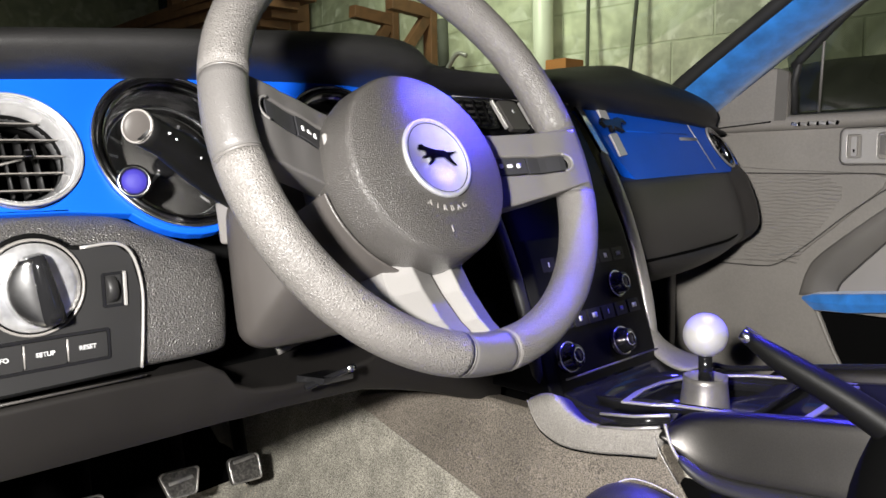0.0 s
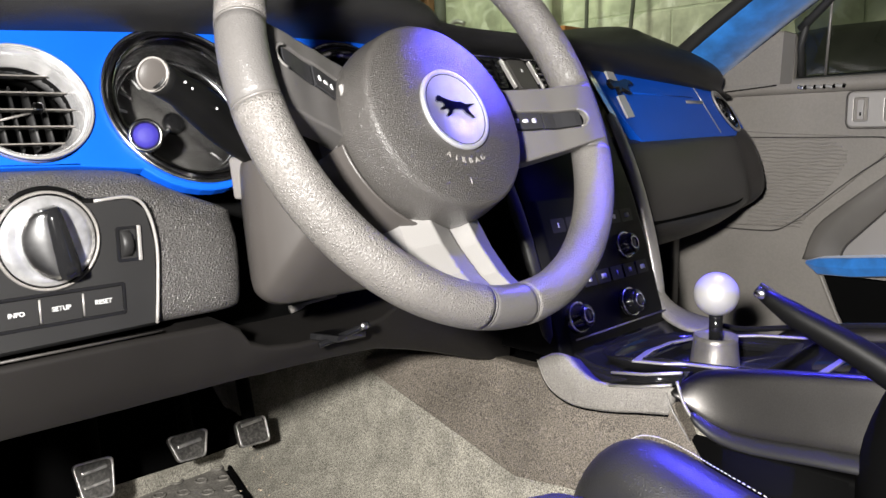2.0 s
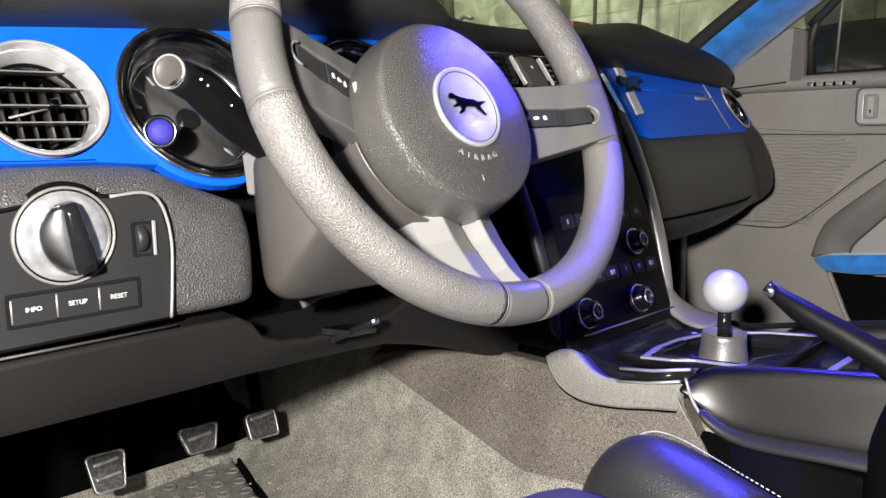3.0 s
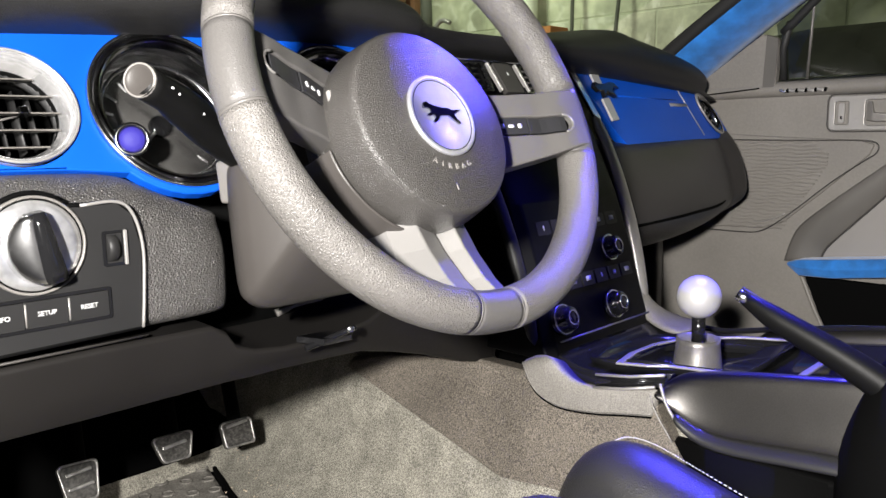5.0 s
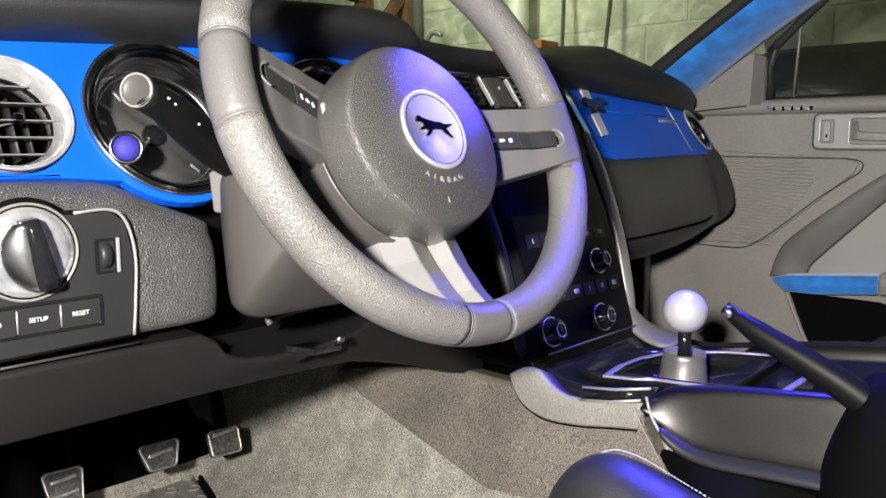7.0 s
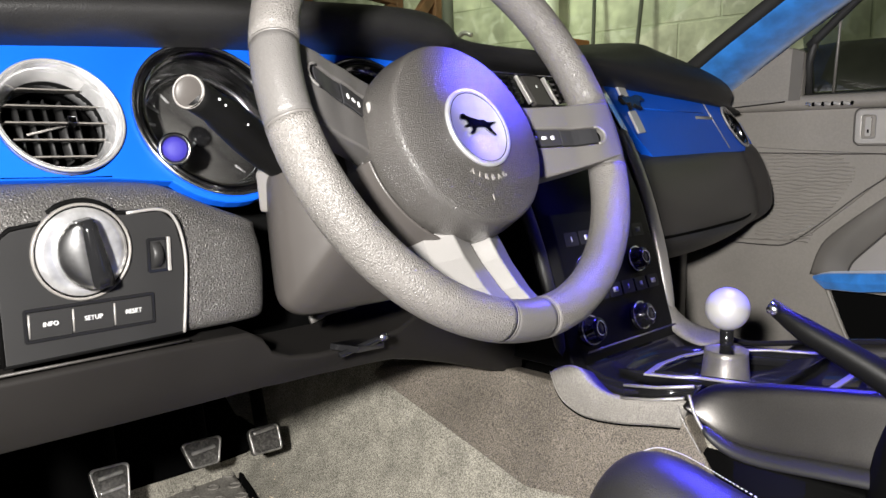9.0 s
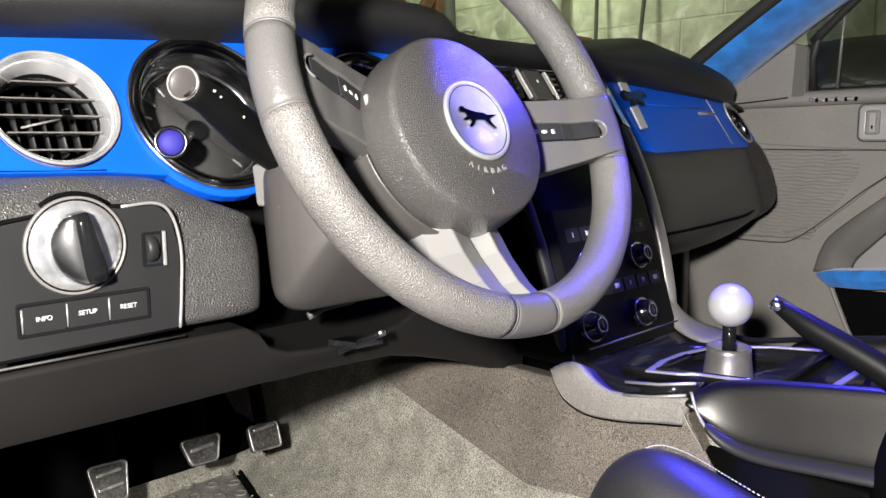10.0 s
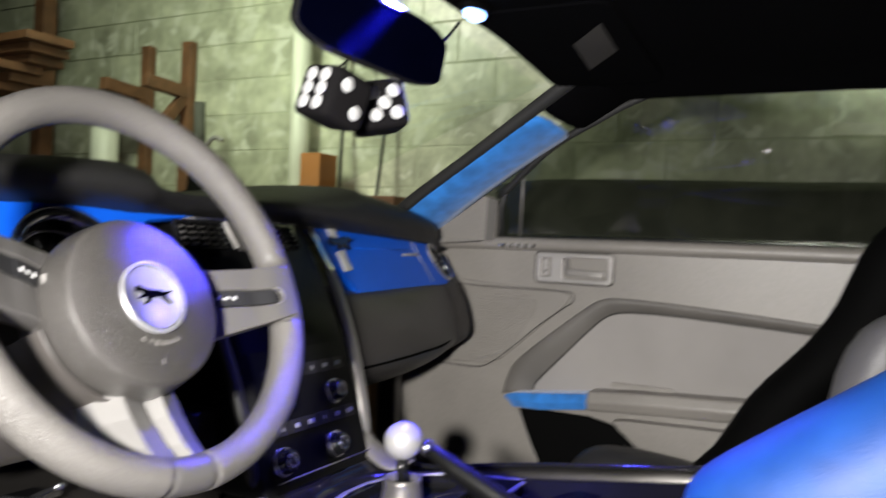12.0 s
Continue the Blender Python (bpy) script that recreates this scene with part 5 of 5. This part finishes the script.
for a, b in zip(outer, inner):
    (ya, za), (yb, zb) = (a.y, a.z), (b.y, b.z)
    band.append([(0.695, ya, za), (0.680, ya, za), (0.677, ya * 0.93 + yb * 0.07, za * 0.93 + zb * 0.07), (0.679, 0.6 * ya + 0.4 * yb, 0.6 * za + 0.4 * zb), (0.6865, 0.08 * ya + 0.92 * yb, 0.08 * za + 0.92 * zb), (0.690, yb, zb), (0.697, yb, zb)])
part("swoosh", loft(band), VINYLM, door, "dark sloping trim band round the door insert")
part("insert_joint", tube([(0.6845, q[5][1], q[5][2]) for q in band], 0.0016, 8), VINYLD, door)
dplate("insert_panel", [(q.y, q.z) for q in inner] + [(-0.75, 0.655), (0.066, 0.640)], 0.003, 0.01, FABRIC, "light grey cloth door insert", bevel=0.002)
arm = []
for y, z0, z1, d in ((0.134, 0.618, 0.624, 0.015), (0.105, 0.603, 0.634, 0.035), (0.045, 0.606, 0.641, 0.042), (-0.055, 0.620, 0.653, 0.046)):
    arm.append([(0.70, y, z1), (0.69 - d, y, z1), (0.69 - d - 0.008, y, (z0 + z1) / 2), (0.69 - d, y, z0), (0.70, y, z0)])
part("armrest_trim", loft(arm), SUEDE, door, "bright blue armrest trim", bevel=0.004)
arm = []
for y, z0, z1, d in ((-0.055, 0.618, 0.658, 0.042), (-0.18, 0.626, 0.668, 0.046), (-0.35, 0.634, 0.676, 0.046), (-0.6, 0.64, 0.68, 0.045)):
    arm.append([(0.70, y, z1), (0.69 - d, y, z1), (0.69 - d - 0.008, y, (z0 + z1) / 2), (0.69 - d, y, z0), (0.70, y, z0)])
part("armrest", loft(arm), VINYL, door, "grey vinyl armrest", bevel=0.005)
dplate("armrest_slot", rounded(0.12, 0.008, 0.003, 4, -0.155, 0.672), 0.012, 0.01, VINYL)
dplate("pocket_panel", [(-0.10, 0.602), (-0.115, 0.585), (-0.175, 0.54), (-0.6, 0.545), (-0.6, 0.62), (-0.12, 0.606)], 0.030, 0.03, VINYL, "grey lower door pocket", bevel=0.006)
# Black plate carries the shadow over the lower part of the door.
dplate("lower_card", [(0.0, 0.31), (0.03, 0.44), (0.075, 0.53), (0.105, 0.60), (-0.05, 0.60), (-0.10, 0.59), (-0.17, 0.53), (-0.8, 0.53), (-0.8, 0.31)], 0.012, 0.014, BLACK, "lower door card coloured black for the shadow on it", bevel=0.006)
spk = [(0.36, 0.872), (0.195, 0.860), (0.025, 0.852), (0.0, 0.845), (0.008, 0.826), (0.085, 0.755), (0.15, 0.697), (0.19, 0.683), (0.36, 0.678)]
spo = dplate("speaker_panel", spk, 0.005, 0.006, VINYL, "grey vinyl speaker panel", bevel=0.003)
joint = path([(0.6842, y, z) for y, z in ((0.30, 0.854), (0.236, 0.8525), (0.10, 0.8515), (0.02, 0.8515), (-0.004, 0.8455), (-0.0035, 0.830), (0.015, 0.816), (0.063, 0.780), (0.12, 0.730), (0.161, 0.696), (0.19, 0.678), (0.22, 0.673), (0.30, 0.673))], 72)
part("speaker_joint", tube(joint, 0.0012, 8), VINYLD, spo, "dark joint round the speaker panel")
waves = []
for j in range(25):
    z = 0.848 - j * 0.0068
    left, right = 0.252, 0.075 + 0.0042 * max(0, j - 6) + 0.03 * max(0.0, 1 - j / 3)
    if right < left - 0.02:
        waves.append(tube([(0.6850, left + (right - left) * k / 40, z + 0.0012 * math.sin(0.5 * k + 0.9 * j)) for k in range(41)], 0.0013, 5))
tagged(part("grille_wave", join(*waves), VINYL, spo, "rows of fine wavy speaker ribs"), kind="stuff")
# Thin bright bar in place of the glint low on the speaker panel.
part("speaker_lip", tube(path([(0.6846, 0.205, 0.6960), (0.6846, 0.190, 0.6965), (0.6846, 0.168, 0.703), (0.6848, 0.146, 0.715)], 16), 0.0014, 8), SATIN, spo)
part("card_fold", tube(path([(0.678, 0.11, 0.605), (0.680, 0.078, 0.53), (0.682, 0.034, 0.44), (0.684, 0.0, 0.33)], 16), 0.004, 8), VINYL, door)
hz = DMX @ pose(0.002, 0.900, 0.004)
bezel = part("handle_bezel", plate(rounded(0.165, 0.062, 0.010), 0.008, hz, [rounded(0.095, 0.044, 0.006, 5, 0.026, 0), rounded(0.022, 0.04, 0.003, 4, -0.060, 0)]), SATIN, door, "satin grey door handle surround", smooth=False, bevel=0.002)
part("handle_recess", box((0.10, 0.05, 0.004), hz @ pose(0.026, 0, -0.016)), VINYLD, bezel)
part("switch_well", box((0.026, 0.044, 0.003), hz @ pose(-0.060, 0, -0.009)), BLACK, bezel)
part("handle_lever", loft([[(x, y + b * h, z + a * 0.004) for a, b in ((-1, -1), (1, -1), (1, 1), (-1, 1))] for x, y, z, h in ((-0.018, 0.002, 0.000, 0.017), (-0.010, 0.002, 0.002, 0.017), (-0.006, -0.008, 0.002, 0.008), (0.035, -0.010, 0.001, 0.007), (0.066, -0.011, -0.002, 0.008))]), SATINP, bezel, "satin silver pull handle", bevel=0.002).data.transform(hz)
part("bezel_joint", tube([hz @ Vector((*q, -0.003)) for q in rounded(0.169, 0.066, 0.012)] + [hz @ Vector((*rounded(0.169, 0.066, 0.012)[0], -0.003))], 0.0012, 6), VINYLD, bezel)
part("lock_switch", plate(rounded(0.010, 0.034, 0.003), 0.006, hz @ pose(-0.060, 0, 0.001)), SATIN, bezel, smooth=False, bevel=0.0015)
part("lock_symbol", box((0.003, 0.006, 0.0006), hz @ pose(-0.060, -0.008, 0.0012)), BLACK, bezel)
for i in range(5):
    part("demister_slot", box((0.006, 0.0125, 0.006), pose(0.6735, 0.158 - 0.0165 * i, 0.9425, 18)), CHROME if i == 0 else SATIN, door, bevel=0.0015)
    part("demister_gap", box((0.005, 0.0040, 0.007), pose(0.6740, 0.1498 - 0.0165 * i, 0.9425, 18)), BLACK, door)
part("belt_joint", tube(path([(0.6745, 0.31, 0.9405), (0.6745, 0.25, 0.945), (0.6745, 0.203, 0.9490)], 8), 0.0014, 6), BLACK, door)
sail = [(0.36, 0.945), (0.175, 0.948), (0.172, 1.04), (0.205, 1.05), (0.27, 1.02), (0.35, 0.975)]
part("mirror_sail", plate([(-y, z) for y, z in sail], 0.02, DMX @ pose(0, 0, 0.012, 0, 0, 0)), VINYL, door, "grey triangular corner trim", smooth=False, bevel=0.004)


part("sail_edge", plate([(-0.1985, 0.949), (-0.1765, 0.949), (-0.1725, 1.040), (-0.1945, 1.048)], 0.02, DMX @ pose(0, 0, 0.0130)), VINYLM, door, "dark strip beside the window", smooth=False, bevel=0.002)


def win(y, z):
    return (0.712 - 0.42 * max(0.0, z - 0.97), y, z)


part("window_channel", tube([win(0.172, 0.946), win(0.168, 1.02), win(0.150, 1.065)], 0.007, 8), RUBBER, door, "black window channel")
gl = part("window_pane", grid(lambda u, v: win(0.175 - 1.3 * u - 0.0 * v, 0.942 + 0.348 * v * (0.35 + 0.65 * min(1, u * 4.5))), 30, 6), TINT, door, "tinted side window glass")
gl.visible_shadow = False
part("window_seal", tube(path([win(0.165, 1.048), win(0.044, 1.142), win(-0.069, 1.198), win(-0.14, 1.228), win(-0.25, 1.258), win(-0.5, 1.268), win(-1.0, 1.24)], 40), 0.008, 8), RUBBER, door, "black rubber seal")
part("quarter_bar", tube([win(0.13, 0.955), win(0.105, 1.10)], 0.0025, 8), SATINP, door)

# ---- pillar trims, visor, mirror, dice ----
pil = []
Wp = path([(0.645, 0.46, 0.965), (0.60, 0.353, 1.031), (0.55, 0.165, 1.136), (0.50, -0.011, 1.236), (0.47, -0.10, 1.287)], 18)
Dp = path([(0.665, 0.35, 0.945), (0.640, 0.262, 1.012), (0.615, 0.10, 1.112), (0.585, -0.06, 1.195), (0.565, -0.15, 1.245)], 18)
for a, b in zip(Wp, Dp):
    mid = (a + b) / 2 + Vector((-0.022, -0.010, 0.0))
    out = Vector((0.03, 0.02, 0.01))
    pil.append([a, (a + mid) / 2 + Vector((-0.007, -0.004, 0)), mid, (b + mid) / 2 + Vector((-0.005, -0.002, 0)), b, b + Vector((0.075, -0.02, -0.004)), a + out])
tagged(part("pillar_trim", loft(pil[:13]), SUEDE, None, subsurf=1), "blue suede windscreen pillar trim", "pillar trim", kind="structure")
# Upper pillar in headliner black: its shade is put into the colour.
part("pillar_head", loft(pil[12:]), HEAD, cabin, "upper pillar trim coloured black for shade", subsurf=1)
# Seal widened so that its black stands for the shadow along the pillar.
part("pillar_seal", loft([[a + Vector((0.010, 0.012, 0.004)), a + (b - a) * 0.02 + Vector((-0.012, -0.002, 0.003)), a + (b - a) * 0.14 + Vector((-0.0165, -0.010, 0.001)), a + (b - a) * 0.24 + Vector((-0.0175, -0.0115, 0.0)), a + (b - a) * 0.22 + Vector((0.004, 0.004, 0))] for a, b in zip(Wp, Dp)]), RUBBER, cabin, "black windscreen edge seal, widened for the shaded pillar edge")
cant = [[(x0 - 0.06, y, z + 0.02), (x0, y, z), (x0 + 0.03, y, z + 0.02), (x0 - 0.03, y, z + 0.06)] for x0, y, z in ((0.555, 0.0, 1.215), (0.575, -0.065, 1.202), (0.580, -0.14, 1.232), (0.575, -0.25, 1.258), (0.57, -0.5, 1.268), (0.56, -1.0, 1.24))]
part("cant_rail", loft(cant), HEAD, cabin, "black roof side rail trim", subsurf=1)
visor = thing("sun_visor", (0.34, -0.02, 1.26), "black cloth sun visor with a small grey label", "sun visor")
vm = basis((0.32, -0.115, 1.255), Vector((1, 0.0, -0.10)).normalized(), Vector((0, 1, 0)), Vector((-0.10, 0, -1)).normalized())
part("visor_board", plate(rounded(0.36, 0.20, 0.03), 0.014, vm), HEAD, visor, bevel=0.004)
part("label", plate([(-0.034, -0.004), (-0.108, -0.068), (0.006, -0.062), (0.088, 0.006)], 0.001, vm @ pose(0.0, 0.0, 0.0015)), VINYLD, visor, "grey warning label", smooth=False)

mir = thing("rear_view_mirror", (-0.03, 0.06, 1.2), "black rear-view mirror glinting with blue light", "mirror")
mm = facing((-0.112, -0.02, 1.183), (-0.25, -1, -0.12)) @ pose(0, 0, 0, 0, 0, -6) @ Matrix.Diagonal((0.82, 1.12, 1, 1))
part("housing", loft([[(w * x, h * y + 0.004 * z, z) for x, y in rounded(2, 2, 0.55, 6)] for w, h, z in ((0.142, 0.036, 0.0), (0.140, 0.036, -0.012), (0.115, 0.028, -0.035), (0.06, 0.016, -0.05))]), GLOSS, mir, "gloss black mirror shell").data.transform(mm)
part("mirror_glass", plate([(0.139 * x, 0.033 * y) for x, y in rounded(2, 2, 0.5, 6)], 0.001, mm @ pose(0, 0, 0.0015)), MIRROR, mir, "mirror glass with blue lamplight put into its colour", smooth=False)
part("stem", tube([(-0.10, 0.01, 1.185), (-0.06, 0.05, 1.23), (-0.02, 0.07, 1.28)], 0.008, 10), BLACK, mir)
part("cable", tube(path([(0.02, 0.0, 1.195), (0.05, 0.0, 1.205), (0.09, 0.0, 1.228), (0.13, 0.0, 1.262)], 12), 0.0022, 6), BLACK, mir)
lampbox = thing("map_lamp", (0.13, 0.0, 1.28), "small oval blue-white map lamp under the roof", "lamp")
part("lamp_lens", revolve([(0.026, -0.002), (0.024, 0.004), (0.014, 0.008), (0, 0.009)], 28, facing((0.115, -0.031, 1.266), (0, 0, -1), (0, 1, 0)), 0.5), BLUEGLOW, lampbox, "glowing blue-white lens")
part("lamp_base", revolve([(0.034, -0.008), (0.034, -0.002), (0.03, 0.0), (0, 0)], 28, facing((0.115, -0.031, 1.2685), (0, 0, -1), (0, 1, 0)), 0.6), BLACK, lampbox)


def die(centre, turn, spots):
    d = thing("fuzzy_die", centre, "black plush dice with white spots hanging from the mirror", "dice", group="hanging dice")
    m = pose(*centre, *turn)
    bm = bmesh.new()
    bmesh.ops.create_cube(bm, size=0.062)
    bmesh.ops.bevel(bm, geom=bm.edges[:], offset=0.011, segments=3, profile=0.6, affect="EDGES")
    bm.transform(m)
    part("body", bm, PLUSH, d)
    for face, pts in spots:
        for x, y in pts:
            part("spot", revolve([(0.0085, -0.002), (0.0085, 0.0012), (0.007, 0.0022), (0, 0.0024)], 20, m @ face @ pose(0.92 * x, 0.92 * y, 0.031)), WHITE, d, "white felt spot")
    part("cord", tube([Vector(centre) + Vector((0, 0, 0.03)), (-0.08, 0.02, 1.185)], 0.0012, 6), BLACK, d)


FRONT, LEFT = pose(0, 0, 0, 90, 0, 0), pose(0, 0, 0, 90, 0, -90)
six = [(sx * 0.013, sy * 0.018) for sx in (-1, 1) for sy in (-1, 0, 1)]
two = [(-0.012, 0.014), (0.012, -0.014)]
five = [(-0.015, 0.015), (0.015, -0.015), (0, 0), (0.015, 0.015), (-0.015, -0.015)]
die((-0.125, 0.03, 1.108), (8, 14, -12), ((LEFT, six), (FRONT, two)))
die((-0.030, 0.03, 1.112), (-6, -12, -40), ((FRONT, five), (LEFT, two)))

# ---- garage things ----
TIN = (2.2, 3.33, 0.42)
pipe = tagged(part("wall_pipe", tube([(WALL_X - 0.09, 2.04, 0.0), (WALL_X - 0.09, 2.06, 2.7)], 0.05, 20), PIPE, None), "white painted vertical pipe on the block wall", "pipe")


def rod(y, lean):
    return tagged(part("steel_rod", tube([(WALL_X - 0.25, y, 0.0), (WALL_X - 0.03, y + lean, 1.9)], 0.009, 10), OLIVE, None), "thin dark steel rod leaning on the block wall", "rod", group="leaning rods")


rod(1.70, 0.12)
rod(1.58, -0.05)


def bracket(y0):
    b = thing("wall_bracket", (WALL_X - 0.05, y0, 1.2), "brown wooden bracket fixed to the block wall", "bracket", group="wood brackets")
    part("upright", box((0.05, 0.07, 1.05), pose(WALL_X - 0.03, y0, 1.50)), WOOD, b, bevel=0.004)
    part("arm", box((0.30, 0.06, 0.07), pose(WALL_X - 0.19, y0, 1.74, 0, 4, 0)), WOOD, b, bevel=0.004)
    part("brace", box((0.26, 0.045, 0.06), pose(WALL_X - 0.13, y0, 1.62, 0, -50, 0)), WOOD, b, bevel=0.004)


bracket(2.92)
bracket(3.25)
tagged(part("cardboard_box", box((0.14, 0.12, 0.22), pose(WALL_X - 0.2, 1.84, 1.235)), CARD, None, bevel=0.004), "small orange cardboard box on a bench", "box")
bench = thing("workbench", (WALL_X - 0.3, 2.6, 0.0), "dark cluttered workbench along the block wall", "workbench")
part("bench_top", box((0.5, 3.4, 0.05), pose(WALL_X - 0.27, 2.9, 1.10)), WOOD, bench, bevel=0.005)
for y in (1.3, 4.5):
    for x in (WALL_X - 0.48, WALL_X - 0.08):
        part("bench_leg", box((0.07, 0.07, 1.075), pose(x, y, 0.5375)), WOOD, bench)
rack = thing("timber_rack", (1.75, 4.9, 0.0), "rough wooden rack holding stacked boards", "rack")
for y in (3.9, 5.6):
    part("post", box((0.09, 0.09, 2.4), pose(2.2, y, 1.2)), WOOD, rack, bevel=0.004)
    part("arm", box((0.75, 0.07, 0.09), pose(1.86, y, 1.595)), WOOD, rack, bevel=0.004)
for i in range(6):
    plank = box((0.20 + 0.03 * (i % 3), 2.6, 0.042), pose(1.72 + 0.05 * math.sin(3.1 * i), 4.75 - 0.07 * i, 1.661 + 0.043 * i, 0, 0, 2.5 * math.sin(2.3 * i)))
    tagged(part("timber_plank", plank, WOOD, None, bevel=0.004), "rough brown timber plank stacked on the rack", "plank", group="timber planks")
tin = thing("paint_tin", (TIN[0], TIN[1], 1.125), "white tin with a dark crumpled rag on the bench", "tin")
part("tin_body", revolve([(0.075, 0.0), (0.078, 0.004), (0.078, TIN[2]), (0.070, TIN[2] + 0.004), (0, TIN[2] + 0.004)], 28, pose(TIN[0], TIN[1], 1.125)), PIPE, tin, "white tin")
rag = [[(TIN[0] + w * math.cos(a) * (1 + 0.18 * math.sin(3 * a)), TIN[1] + 1.8 * w * math.sin(a) * (1 + 0.15 * math.sin(4 * a + 1)), 1.125 + TIN[2] + h + 0.012 * math.sin(5 * a)) for a in (2 * math.pi * k / 24 for k in range(24))] for h, w in ((0.004, 0.105), (0.03, 0.100), (0.06, 0.075), (0.085, 0.035))]
part("rag", loft(rag), OLIVE, tin, "dark crumpled rag", subsurf=1)
clamp = thing("bench_vice", (WALL_X - 0.3, 2.55, 1.125), "small dark bench vice with a bright bent handle", "vice")
part("jaw", loft([[(WALL_X - 0.3 + w * math.cos(a), 2.55 + w * math.sin(a), z) for a in (2 * math.pi * k / 12 for k in range(12))] for z, w in ((1.125, 0.09), (1.16, 0.05), (1.27, 0.045), (1.33, 0.07), (1.37, 0.06))]), BLACK, clamp)
part("handle", tube(path([(WALL_X - 0.32, 2.60, 1.26), (WALL_X - 0.34, 2.50, 1.33), (WALL_X - 0.33, 2.42, 1.42), (WALL_X - 0.32, 2.36, 1.41)], 16), 0.012, 10), SATIN, clamp, "bright bent handle")
part("screw", tube([(WALL_X - 0.28, 2.56, 1.3), (WALL_X - 0.28, 2.57, 1.62)], 0.03, 12), OLIVE, clamp)
# Dark block takes the place of the shadow along the lower wall.
tagged(part("covered_shelf", loft([[(1.75, y, 0.0), (1.75, y, 1.15 + 0.02 * math.sin(5 * y)), (1.95, y, 1.21 + 0.018 * math.sin(4 * y) + 0.01 * math.sin(11 * y)), (2.4, y, 1.19), (2.4, y, 0.0)] for y in (-2.4, -1.8, -1.2, -0.6, 0.0, 0.6, 0.95)]), OLIVE, None, subsurf=1), "long dark shape standing in for the shadow low on the wall", "covered shelf")

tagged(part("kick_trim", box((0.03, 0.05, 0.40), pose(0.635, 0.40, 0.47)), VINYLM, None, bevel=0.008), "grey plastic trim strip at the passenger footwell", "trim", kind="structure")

# ---- block wall pieces ----
BL, BH, BD = 0.40, 0.20, 0.04
bm = box((BD, BL - 0.006, BH - 0.006), Matrix())
bmesh.ops.bevel(bm, geom=bm.edges[:], offset=0.003, segments=1, affect="EDGES")
block_mesh = bpy.data.meshes.new("block")
bm.to_mesh(block_mesh)
bm.free()
block_mesh.materials.append(BLOCK)
for row in range(4, 13):
    for i in range(-6, 15):
        y = i * BL + (BL / 2 if row % 2 else 0)
        ob = new("block", block_mesh)
        ob.location = (WALL_X + 0.0015 * random.random() + 0.026, y, (row + 0.5) * BH)
        ob.parent = wall_east
